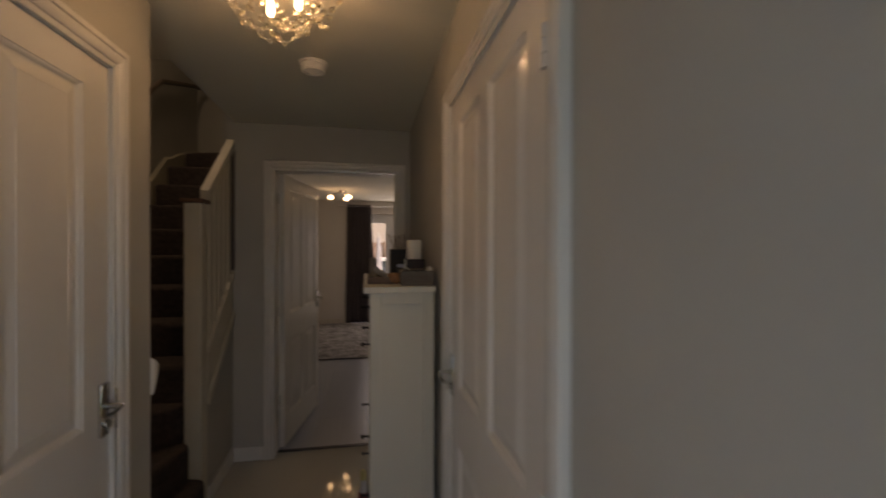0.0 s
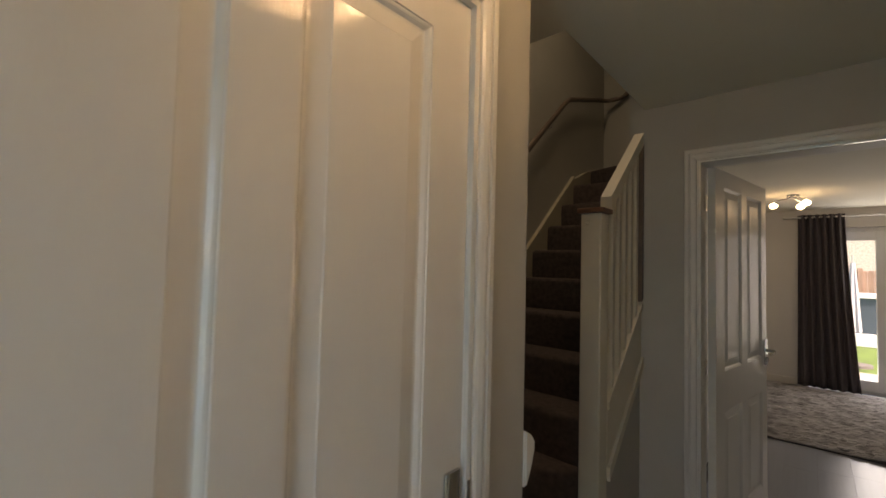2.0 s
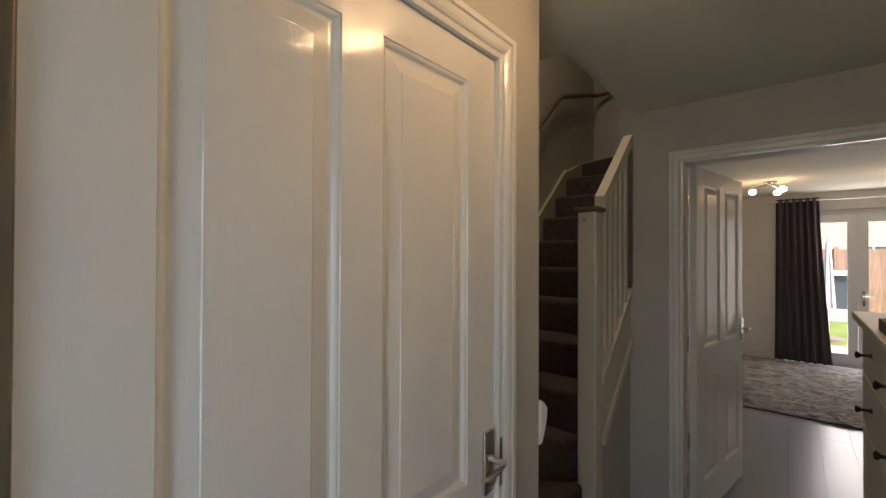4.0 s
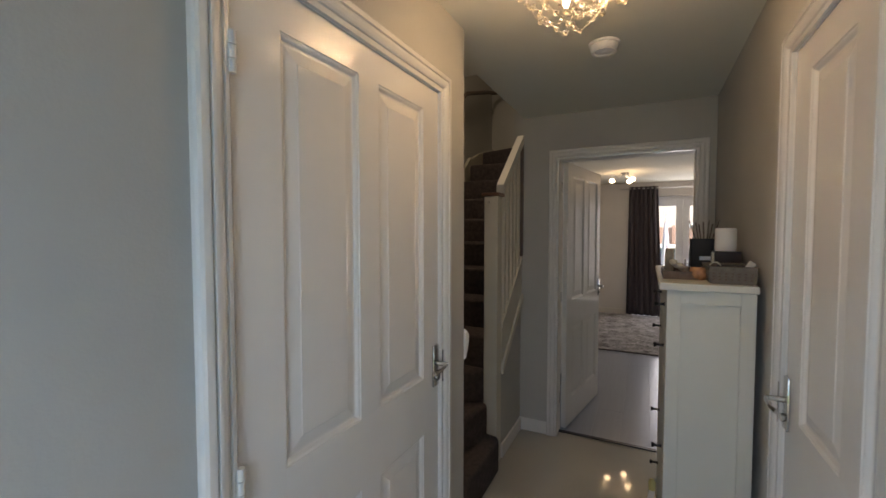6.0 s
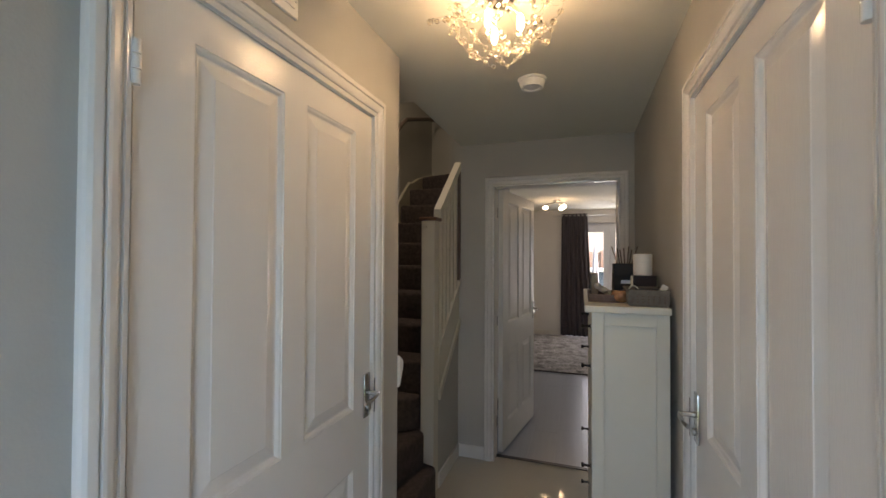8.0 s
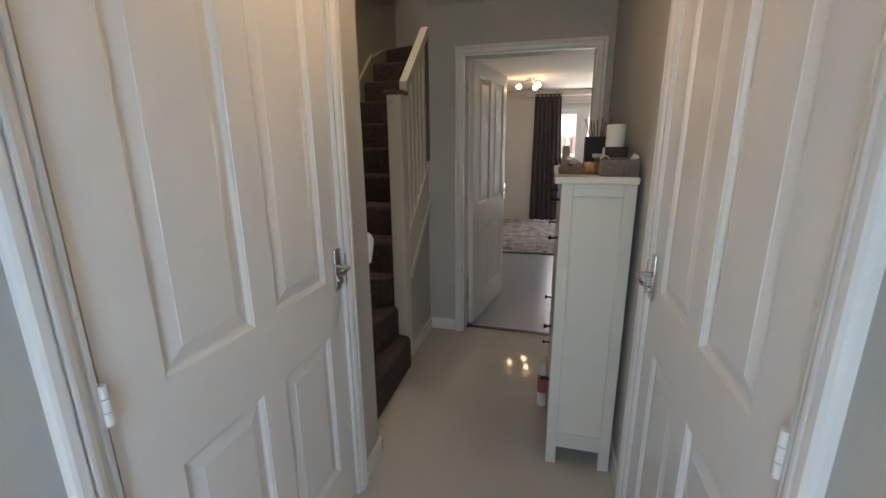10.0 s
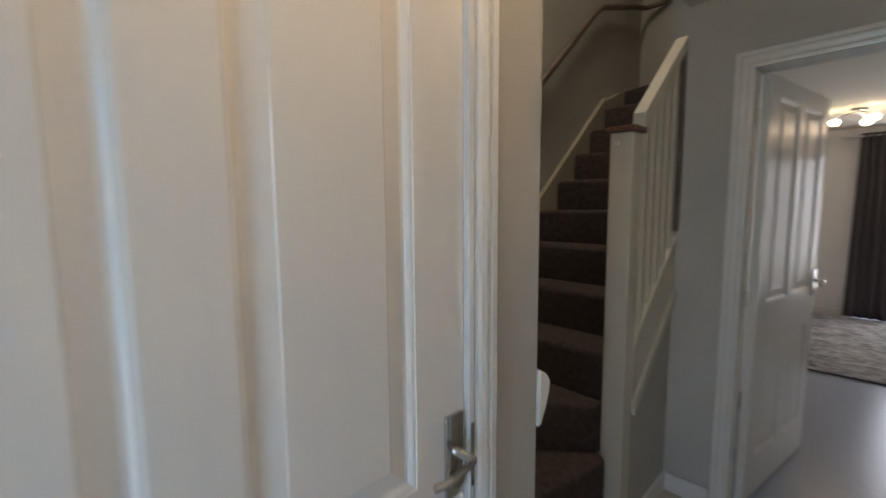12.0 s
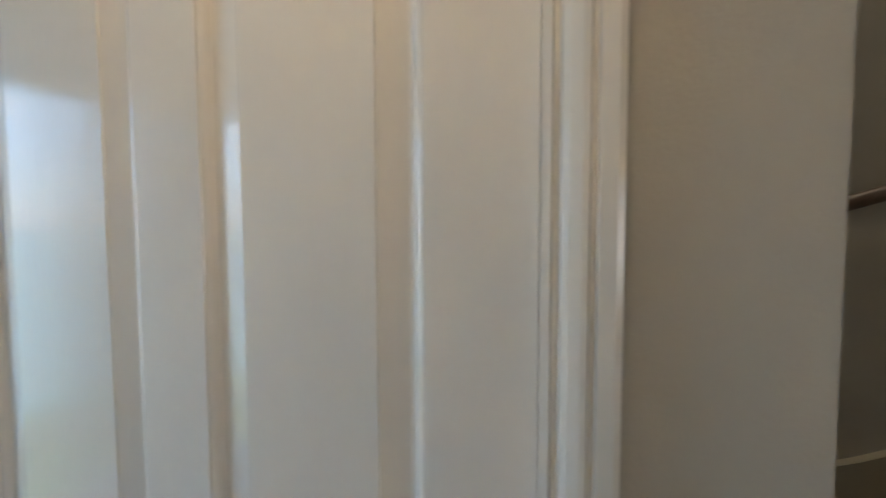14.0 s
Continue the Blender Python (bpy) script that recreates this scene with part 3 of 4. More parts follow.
# ---------------------------------------------------------------- hall fittings
sw = thing("isolator_switch", "white isolator switch plate above the door", "switch", wall_frame((XL, 1.545, 2.105), (0, 1, 0), (1, 0, 0)))
part("plate", box(bmesh.new(), 0, 0.088, 0, 0.011, 0, 0.088, 0.003), M_PLASTIC, sw)
part("rocker", box(bmesh.new(), 0.026, 0.07, 0.011, 0.016, 0.02, 0.068, 0.002), M_PLASTIC, sw)
for u in (0.01, 0.078):
    part("screw", rod(bmesh.new(), (u, 0.0105, 0.044), (u, 0.0125, 0.044), 0.0035, None, 8), M_SILVER, sw)

sm = thing("smoke_alarm", "round white smoke alarm on the hallway ceiling", "smoke alarm", Matrix.Translation((-0.165, 2.675, CEIL)))
part("base", lathe(bmesh.new(), [(0.055, -0.010), (0.063, -0.009), (0.065, -0.006), (0.065, 0)], 32), M_PLASTIC, sm, "", True)
part("cover", lathe(bmesh.new(), [(0.0, -0.0385), (0.026, -0.038), (0.034, -0.036), (0.036, -0.0405), (0.045, -0.0415), (0.050, -0.038), (0.056, -0.024), (0.058, -0.0105)], 32), M_PLASTIC, sm, "", True)
for k in range(14):
    a = k * 2 * math.pi / 14
    bm = box(bmesh.new(), -0.0065, 0.0065, 0.041, 0.0515, -0.0422, -0.0345, 0.001, 1)
    bm.transform(Matrix.Rotation(a, 4, "Z"))
    part("vent_slot", bm, M_PLASTIC, sm)
part("test_button", lathe(bmesh.new(), [(0.0, -0.0405), (0.009, -0.040), (0.010, -0.0386)], 16), M_PLASTIC, sm, "", True)

# crystal chandelier: looping wires with beads round three bulbs
ch = thing("chandelier", "crystal bead chandelier with looping silver wires, lit", "chandelier", Matrix.Translation((-0.185, 1.99, CEIL)))
part("ceiling_cap", lathe(bmesh.new(), [(0.012, -0.05), (0.03, -0.045), (0.055, -0.02), (0.06, 0)], 24), M_CHROME, ch, "", True)
rng = random.Random(4)
beads = []


def on_dome(phi, a, r):
    return Vector((r * math.sin(phi) * math.cos(a), r * math.sin(phi) * math.sin(a), -0.045 - r * 0.95 * math.cos(phi)))


for i in range(17):
    a0, turn = i * 2 * math.pi / 17 * 5 + rng.uniform(-0.2, 0.2), rng.uniform(1.1, 2.2) * (-1) ** i
    low, r = (0.10, 0.32, 0.55, 0.80, 1.02)[i % 5] + rng.uniform(-0.06, 0.06), rng.uniform(0.142, 0.178)
    if i % 6 == 0:
        r *= 1.22
        low = rng.uniform(0.95, 1.15)
    n = 22
    pts = [on_dome(low + (1.55 - low) * abs(2 * j / n - 1) ** 1.7, a0 + turn * j / n, r * (1 + 0.05 * math.sin(j * 0.8 + i))) for j in range(n + 1)]
    gone = rng.uniform(0.0, 0.02)
    for p, q in zip(pts, pts[1:]):
        gone += (q - p).length
        if gone > 0.030 and p.z < -0.062:
            beads.append((p, i))
            gone = rng.choice((0.010, 0.0, -0.008))
    pts.insert(0, Vector((0.012 * math.cos(a0), 0.012 * math.sin(a0), -0.03)))
    part("wire", sweep(bmesh.new(), pts, 0.0007, 0.0007, 5), M_WIRE, ch)
bead_mesh = None
for (p, i) in beads:
    if bead_mesh is None:
        bm = bmesh.new()
        bmesh.ops.create_icosphere(bm, subdivisions=2, radius=0.0088)
        first = part("bead", bm, M_CRYSTAL, ch, "", True)
        bead_mesh, ob = first.data, first
    else:
        ob = new("bead", bead_mesh)
        ob.parent = ch
    k = rng.uniform(0.75, 1.15)
    ob.location, ob.scale = Vector(p), (k, k, k * rng.uniform(0.8, 1.0))
    ob.rotation_euler = (rng.uniform(0, 3), rng.uniform(0, 3), 0)
for a in range(3):
    x, y = 0.06 * math.cos(a * 2.1), 0.06 * math.sin(a * 2.1)
    holder = part("lamp_holder", rod(bmesh.new(), (x * 0.4, y * 0.4, -0.04), (x, y, -0.085), 0.006), M_WIRE, ch)
    bulb = part("bulb", lathe(bmesh.new(), [(0.006, -0.085), (0.010, -0.095), (0.010, -0.125), (0.005, -0.134), (0.0, -0.135)], 10, Matrix.Translation((x, y, 0))), M_BULB, ch, "glowing capsule bulb", True)
    bulb.visible_shadow = False

# ---------------------------------------------------------------- chest of drawers
cb = thing("chest_of_drawers", "white painted narrow chest of drawers with black knobs", "chest", Matrix.Translation((0.09, 2.44, 0)))
CW, CD, CH = 0.86, 0.272, 1.270
part("top", box(bmesh.new(), -0.026, CD + 0.005, -0.012, CW + 0.012, CH, CH + 0.027, 0.004), M_CHEST, cb)
for y0 in (0.0, CW - 0.022):
    bm = bmesh.new()
    box(bm, 0, 0.045, y0, y0 + 0.022, 0, CH, 0.002)
    box(bm, CD - 0.045, CD, y0, y0 + 0.022, 0, CH, 0.002)
    box(bm, 0.045, CD - 0.045, y0, y0 + 0.022, CH - 0.048, CH - 0.0005, 0.002)
    box(bm, 0.045, CD - 0.045, y0, y0 + 0.022, 0.09, 0.16, 0.002)
    box(bm, 0.0455, CD - 0.0455, y0 + 0.010, y0 + 0.013, 0.16, CH - 0.048)
    part("side_panel", bm, M_CHEST, cb)
part("back_panel", boxes((CD - 0.012, CD - 0.004, 0.0225, CW - 0.0225, 0.09, CH - 0.001)), M_CHEST, cb)
for z in (0.09, 0.345, 0.893, 1.080, 1.251):
    part("rail", boxes((0.004, 0.03, 0.0225, CW - 0.0225, z, z + 0.018)), M_CHEST, cb)
for z0, z1, zk, split in ((1.099, 1.250, 1.180, 2), (0.912, 1.079, 1.006, 2), (0.364, 0.892, 0.57, 2), (0.11, 0.343, 0.29, 1)):
    w = (CW - 0.05) / split
    for s in range(split):
        y0 = 0.025 + s * w
        bm = box(bmesh.new(), 0.001, 0.022, y0 + 0.002, y0 + w - 0.002, z0, z1, 0.0025)
        box(bm, 0.022, CD - 0.02, y0 + 0.01, y0 + w - 0.01, z0 + 0.01, z1 - 0.015)
        d = part("drawer", bm, M_CHEST, cb)
        for yk in ([y0 + w / 2] if split == 2 else [y0 + w * 0.25, y0 + w * 0.75]):
            bm = lathe(bmesh.new(), [(0.010, 0), (0.006, 0.004), (0.0045, 0.024), (0.009, 0.030), (0.012, 0.035), (0.008, 0.039), (0.0, 0.040)], 14, Matrix.Translation((0.001, yk, zk)) @ Matrix.Rotation(radians(-90), 4, "Y"))
            part("knob", bm, M_IRON, d, "black metal knob", True)
TOP = CH + 0.0272

tr = thing("wooden_tray", "dark wooden tray holding pebbles and driftwood", "tray", Matrix.Translation((0.135, 2.70, TOP)))
part("base", box(bmesh.new(), -0.055, 0.065, -0.13, 0.13, 0, 0.006), M_TRAY, tr)
part("rim", boxes((-0.055, -0.047, -0.13, 0.13, 0.006, 0.032), (0.057, 0.065, -0.13, 0.13, 0.006, 0.032), (-0.047, 0.057, -0.13, -0.122, 0.006, 0.032), (-0.047, 0.057, 0.122, 0.13, 0.006, 0.032), bevel=0.001), M_TRAY, tr)
rng = random.Random(8)
for i in range(12):
    bm = bmesh.new()
    bmesh.ops.create_icosphere(bm, subdivisions=2, radius=1)
    for v in bm.verts:
        v.co *= 1 + 0.18 * noise.noise(v.co * 1.6 + Vector((i * 7, 0, 0)))
    r = rng.uniform(0.010, 0.016)
    bmesh.ops.scale(bm, vec=(r * 1.2, r, r * 0.8), verts=bm.verts)
    s = part("pebble", bm, M_STONE, None, "", True)
    tagged(s, "pale rounded pebble lying in the wooden tray", "pebble", "pebbles in the tray")
    s.location = (0.122 + (i % 4) * 0.019, 2.64 + i * 0.0125, TOP + 0.006 + r * 0.8 + 0.042 - 0.014 * (i % 4))
dw = thing("driftwood", "pale upright driftwood piece standing in the tray", "ornament", Matrix.Translation((0.110, 2.79, TOP + 0.006)))
bm = box(bmesh.new(), -0.016, 0.016, -0.022, 0.022, 0, 0.108, 0.008, 3)
bmesh.ops.subdivide_edges(bm, edges=bm.edges[:], cuts=2)
for v in bm.verts:
    v.co += 0.006 * Vector((noise.noise(v.co * 40), noise.noise(v.co * 40 + Vector((9, 0, 0))), 0))
part("body", bm, M_PALE, dw, "", True)

jar = thing("candle_jar", "small amber glass candle jar on the chest", "candle", Matrix.Translation((0.204, 2.595, TOP)))
part("glass", lathe(bmesh.new(), [(0.020, 0), (0.030, 0.008), (0.0355, 0.024), (0.032, 0.041), (0.024, 0.050)], 20), M_COPPER, jar, "", True)
part("wax", lathe(bmesh.new(), [(0.0, 0.0445), (0.0255, 0.0450)], 16), M_WAX, jar)

bk = thing("basket", "grey slotted storage basket full of small things", "basket", Matrix.Translation((0.293, 2.56, TOP)))
bm = bmesh.new()
BX, BY, BH = 0.068, 0.105, 0.058
box(bm, -BX, BX, -BY, BY, 0, 0.004)
for s in (-1, 1):
    for z0, z1 in ((0.004, 0.014), (0.046, BH)):
        box(bm, s * BX - 0.002, s * BX + 0.002, -BY, BY, z0, z1)
        box(bm, -BX, BX, s * BY - 0.002, s * BY + 0.002, z0, z1)
    for j in range(3):
        z = 0.0195 + j * 0.0105
        box(bm, s * BX - 0.0016, s * BX + 0.0016, -BY, BY, z, z + 0.0055)
        box(bm, -BX, BX, s * BY - 0.0016, s * BY + 0.0016, z, z + 0.0055)
    for j in range(12):
        y = -BY + j * 2 * BY / 11
        box(bm, s * BX - 0.0019, s * BX + 0.0019, y - 0.006, y + 0.006, 0.004, 0.05)
    for j in range(8):
        x = -BX + j * 2 * BX / 7
        box(bm, x - 0.006, x + 0.006, s * BY - 0.0019, s * BY + 0.0019, 0.004, 0.05)
for v in bm.verts:
    v.co.x *= 0.94 + 0.06 * v.co.z / BH
    v.co.y *= 0.94 + 0.06 * v.co.z / BH
part("weave", bm, M_BASKET, bk)
rim = bmesh.new()
for r in ((-BX - 0.005, BX + 0.005, -BY - 0.005, -BY + 0.004), (-BX - 0.005, BX + 0.005, BY - 0.004, BY + 0.005), (-BX - 0.005, -BX + 0.004, -BY + 0.0045, BY - 0.0045), (BX - 0.004, BX + 0.005, -BY + 0.0045, BY - 0.0045)):
    box(rim, *r, BH, BH + 0.006, 0.002)
part("rim", rim, M_BASKET, bk)
# dark sheets added inside so that the slots read as shaded holes
bm = boxes((-BX + 0.004, BX - 0.004, -BY + 0.004, -BY + 0.006, 0.005, BH - 0.004), (-BX + 0.004, BX - 0.004, BY - 0.006, BY - 0.004, 0.005, BH - 0.004), (-BX + 0.004, -BX + 0.006, -BY + 0.006, BY - 0.006, 0.005, BH - 0.004), (BX - 0.006, BX - 0.004, -BY + 0.006, BY - 0.006, 0.005, BH - 0.004))
for v in bm.verts:
    v.co.x *= 0.93 + 0.06 * v.co.z / BH
    v.co.y *= 0.93 + 0.06 * v.co.z / BH
part("liner", bm, M_TRAY, bk, "dark sheet added inside to keep the slots dark")
loop = thing("cord_loop", "white looped cord lying on things in the basket", "cord", Matrix.Translation((0.245, 2.50, TOP + 0.058)))
part("cord", sweep(bmesh.new(), [(0.018 * math.cos(a * 0.3), 0.006 * math.sin(a * 0.6), 0.018 * math.sin(a * 0.3)) for a in range(12)], 0.0022, 0.0022, 8), M_PAPER, loop, "", True)
for name, col, loc, dim in (("notebook", M_WOOD, (0.28, 2.60, 0.022), (0.04, 0.06, 0.018)), ("wallet", M_BLACK, (0.30, 2.52, 0.03), (0.045, 0.035, 0.028)), ("price_tag", M_PAPER, (0.345, 2.49, 0.056), (0.012, 0.004, 0.022))):
    o = tagged(part(name, box(bmesh.new(), -dim[0], dim[0], -dim[1], dim[1], -dim[2], dim[2], 0.002), col), {"notebook": "brown covered notebook lying in the basket", "wallet": "black leather wallet lying in the basket", "price_tag": "white paper tag sticking out of the basket"}[name], name.replace("_", " "))
    o.location = (loc[0], loc[1], TOP + loc[2] + 0.005)
    if name == "price_tag":
        o.rotation_euler = (0.2, 0.5, 0.3)

df = thing("reed_diffuser", "black cube reed diffuser with silver label", "diffuser", Matrix.Translation((0.262, 3.02, TOP)))
part("box", box(bmesh.new(), -0.056, 0.072, -0.056, 0.056, 0, 0.154, 0.003), M_BLACK, df)
part("label", box(bmesh.new(), -0.022, 0.022, -0.0575, -0.0562, 0.055, 0.073), M_SILVER, df, "silver rectangular label")
rng = random.Random(5)
for i in range(7):
    a = (i - 3) / 3
    y = rng.uniform(-0.012, 0.02)
    part("reed", rod(bmesh.new(), (0.034 * a, y, 0.151), (0.064 * a + rng.uniform(-0.008, 0.008), y + rng.uniform(-0.02, 0.03), 0.15 + rng.uniform(0.072, 0.092)), 0.003, None, 6), M_REED, df)

cd = thing("pillar_candle", "white pillar candle on a dark brown square holder", "candle", Matrix.Translation((0.314, 2.78, TOP)))
part("holder", box(bmesh.new(), -0.044, 0.05, -0.048, 0.048, 0, 0.106, 0.003), M_TOFFEE, cd, "dark brown square holder")
part("corner_strip", box(bmesh.new(), -0.053, -0.0445, -0.047, -0.030, 0, 0.104, 0.001), M_PAPER, cd, "white upright strip on the holder's corner")
part("wick", rod(bmesh.new(), (0, 0, 0.197), (0.002, 0, 0.209), 0.0012, 0.0008, 6), M_REED, cd)
part("wax", lathe(bmesh.new(), [(0.0, 0.1065), (0.037, 0.1065), (0.039, 0.111), (0.039, 0.197), (0.036, 0.202), (0.0, 0.198)], 28), M_WAX, cd, "", True)

pk = thing("drink_bottle", "white packaging bottle with red print on the floor", "bottle", Matrix.Translation((0.062, 2.88, 0)))
part("body", lathe(bmesh.new(), [(0.020, 0), (0.025, 0.006), (0.0255, 0.15), (0.023, 0.19), (0.014, 0.235), (0.012, 0.25)], 20), M_BAG, pk, "", True)
part("print", lathe(bmesh.new(), [(0.0262, 0.085), (0.0262, 0.15), (0.0240, 0.19)], 20), M_RED, pk, "red printed band", True)
part("cap", lathe(bmesh.new(), [(0.015, 0.2505), (0.016, 0.285), (0.010, 0.300), (0.0, 0.302)], 16), M_YELLOW, pk, "pale yellow screw cap", True)

# ---------------------------------------------------------------- living room
rug = thing("rug", "large grey shaggy rug on the laminate floor", "rug", Matrix.Translation((0, 0, 0)))
rng = random.Random(3)
bm = bmesh.new()
NX, NY = 110, 90
RX0, RX1, RY0, RY1 = -1.25, 2.05, 6.2, 8.68
grid = [[bm.verts.new((RX0 + (RX1 - RX0) * i / NX + rng.uniform(-0.008, 0.008), RY0 + (RY1 - RY0) * j / NY + rng.uniform(-0.008, 0.008), 0.012 + 0.016 * rng.random() + 0.006 * noise.noise(Vector((i * 0.15, j * 0.15, 0))))) for j in range(NY + 1)] for i in range(NX + 1)]
for i in range(NX):
    for j in range(NY):
        bm.faces.new((grid[i][j], grid[i + 1][j], grid[i + 1][j + 1], grid[i][j + 1]))
part("rug_surface", bm, M_RUG, rug, "", False)
part("backing", boxes((RX0 + 0.005, RX1 - 0.005, RY0 + 0.005, RY1 - 0.005, 0.0005, 0.012)), M_GAP, rug, "dark backing edge")

# French doors
fr = tagged(new("window_1"), "white French doors with clear panes to the garden", "French doors", "", "structure")
yo = YB + 0.10
part("window_frame", boxes((DX0, DX0 + 0.05, yo, yo + 0.07, 0, DTOP), (DX1 - 0.05, DX1, yo, yo + 0.07, 0, DTOP), (DX0 + 0.05, DX1 - 0.05, yo, yo + 0.07, DTOP - 0.05, DTOP), (DX0 + 0.05, DX1 - 0.05, yo, yo + 0.07, 0, 0.045), bevel=0.004), M_UPVC, fr)
MID = 0.548
for x0, x1 in ((DX0 + 0.052, MID - 0.002), (MID + 0.002, DX1 - 0.052)):
    a = 0.098
    part("sash", boxes((x0, x0 + a, yo - 0.012, yo + 0.06, 0.05, DTOP - 0.052), (x1 - a, x1, yo - 0.012, yo + 0.06, 0.05, DTOP - 0.052), (x0 + a, x1 - a, yo - 0.012, yo + 0.06, 0.05, 0.17), (x0 + a, x1 - a, yo - 0.012, yo + 0.06, 1.935, DTOP - 0.052), bevel=0.005), M_UPVC, fr)
    p = part("pane", boxes((x0 + a, x1 - a, yo + 0.02, yo + 0.026, 0.17, 1.935)), M_GLASS, fr)
    p.visible_shadow = False
bm = box(bmesh.new(), MID + 0.04, MID + 0.066, yo - 0.02, yo - 0.0125, 0.82, 1.02, 0.003)
sweep(bm, [(MID + 0.053, yo - 0.02, 0.95), (MID + 0.053, yo - 0.05, 0.95), (MID + 0.09, yo - 0.055, 0.95), (MID + 0.15, yo - 0.055, 0.945)], 0.008, 0.009)
part("handle", bm, M_CHROME, fr, "chrome lever handle", True)
part("window_sill", boxes((DX0, DX1, YB + 0.17, YB + 0.30, -0.02, 0.01)), M_UPVC, fr)
structure("trim_reveal", boxes((DX0 - 0.001, DX0 + 0.0, YB + 0.001, yo - 0.001, 0, DTOP - 0.001)), M_WALL_LR, "plaster reveal beside the French doors", "trim")


def curtain(x0, x1, flare0, flare1):
    ob = thing("curtain", "dark charcoal eyelet curtain hanging to the floor", "curtain", Matrix.Translation((0, YB - 0.085, 0)), "curtains at the French doors")
    bm = bmesh.new()
    n, rows = 96, 24
    cols = []
    for j in range(rows + 1):
        s = j / rows
        z = 2.27 - s * 2.245
        xa, xb = x0 + flare0 * s ** 1.3, x1 + flare1 * s ** 1.3
        row = []
        for i in range(n + 1):
            u = i / n
            fold = math.sin(u * 2 * math.pi * 6.5) * (0.038 - 0.008 * s) + 0.012 * s * math.sin(u * 21 + 3 * s) + 0.01 * noise.noise(Vector((u * 7, s * 4, 2)))
            row.append(bm.verts.new((xa + (xb - xa) * u + 0.006 * s * math.sin(u * 33), fold, z)))
        cols.append(row)
    for a, b in zip(cols, cols[1:]):
        for i in range(n):
            bm.faces.new((a[i], a[i + 1], b[i + 1], b[i]))
    cloth = part("cloth", bm, M_CURTAIN, ob, "", True)
    so = cloth.modifiers.new("thickness", "SOLIDIFY")
    so.thickness = 0.003
    for i in range(7):
        x = x0 + (x1 - x0) * (i + 0.5) / 7
        bm = bmesh.new()
        pts = [(x, 0.026 * math.cos(a), 2.235 + 0.026 * math.sin(a)) for a in [2 * math.pi * k / 14 for k in range(15)]]
        sweep(bm, pts, 0.004, 0.004, 6)
        part("eyelet", bm, M_CHROME, ob, "", True)
    return ob


curtain(-0.29, 0.165, -0.02, 0.12)
curtain(0.935, 1.39, -0.02, 0.05)
cp = thing("curtain_pole", "thin metal curtain pole above the French doors", "curtain pole", Matrix.Translation((0, YB - 0.085, 2.237)))
part("pole", rod(bmesh.new(), (-0.42, 0, 0), (1.52, 0, 0), 0.011), M_SILVER, cp, "", True)
for x in (-0.43, 1.53):
    part("finial", lathe(bmesh.new(), [(0.0, -0.022), (0.018, -0.012), (0.022, 0), (0.018, 0.012), (0.0, 0.022)], 14, Matrix.Translation((x, 0, 0))), M_SILVER, cp, "", True)
for x in (-0.36, 1.46):
    part("bracket", rod(bmesh.new(), (x, 0, 0), (x, 0.084, 0), 0.007), M_SILVER, cp)


def ceiling_light(x, y, turn):
    ob = thing("ceiling_light", "chrome ceiling light with three lit frosted glass globes", "ceiling light", Matrix.Translation((x, y, LRC)) @ Matrix.Rotation(turn, 4, "Z"), "living room ceiling lights")
    part("ceiling_plate", lathe(bmesh.new(), [(0.02, -0.03), (0.05, -0.026), (0.058, -0.01), (0.058, 0)], 24), M_CHROME, ob, "", True)
    for k in range(3):
        a = k * 2 * math.pi / 3 + radians(40)
        c, s = math.cos(a), math.sin(a)
        part("arm", sweep(bmesh.new(), [(0.02 * c, 0.02 * s, -0.03), (0.07 * c, 0.07 * s, -0.045), (0.14 * c, 0.14 * s, -0.055), (0.17 * c, 0.17 * s, -0.075)], 0.006, 0.006, 8), M_CHROME, ob, "", True)
        bm = bmesh.new()
        bmesh.ops.create_uvsphere(bm, u_segments=18, v_segments=12, radius=0.038, matrix=Matrix.Translation((0.17 * c, 0.17 * s, -0.115)) @ Matrix.Diagonal((1, 1, 0.82, 1)))
        g = part("globe", bm, M_GLOBE, ob, "lit frosted glass globe", True)
        g.visible_shadow = False
    return ob


ceiling_light(-0.30, 7.3, radians(30))
ceiling_light(0.93, 7.3, 0.4)

# ---------------------------------------------------------------- garden
GZ = -0.14
bm = bmesh.new()
vs = [bm.verts.new(p) for p in ((-600, -600, GZ), (600, -600, GZ), (600, 600, GZ), (-600, 600, GZ))]
bm.faces.new(vs)
structure("ground", bm, M_GRASS, "short green garden lawn", "ground")
patio = structure("pavement", boxes((-2.2, 3.2, YB + 0.26, 11.2, GZ - 0.03, GZ + 0.02)), M_GAP, "pale stone patio outside the French doors", "patio")
fence = thing("fence", "orange-brown timber garden fence with upright boards", "fence", Matrix.Translation((0, 17.0, GZ)))
for i in range(5):
    x = -4 + i * 2.4
    part("post", box(bmesh.new(), x - 0.05, x + 0.05, -0.06, 0.04, 0, 1.85, 0.006), M_FENCE, fence)
for z in (0.35, 1.0, 1.62):
    part("rail", boxes((-4, 5.6, 0.0, 0.035, z, z + 0.07)), M_FENCE, fence)
bm = box(bmesh.new(), -0.056, 0.056, -0.018, -0.001, 0.04, 1.78, 0.004)
board = part("board", bm, M_FENCE, fence)
board.location.x = -3.92
for i in range(1, 80):
    o = new("board", board.data)
    o.parent = fence
    o.location = (-3.92 + i * 0.12, 0.004 * (i % 2), 0.01 * math.sin(i * 2.3))
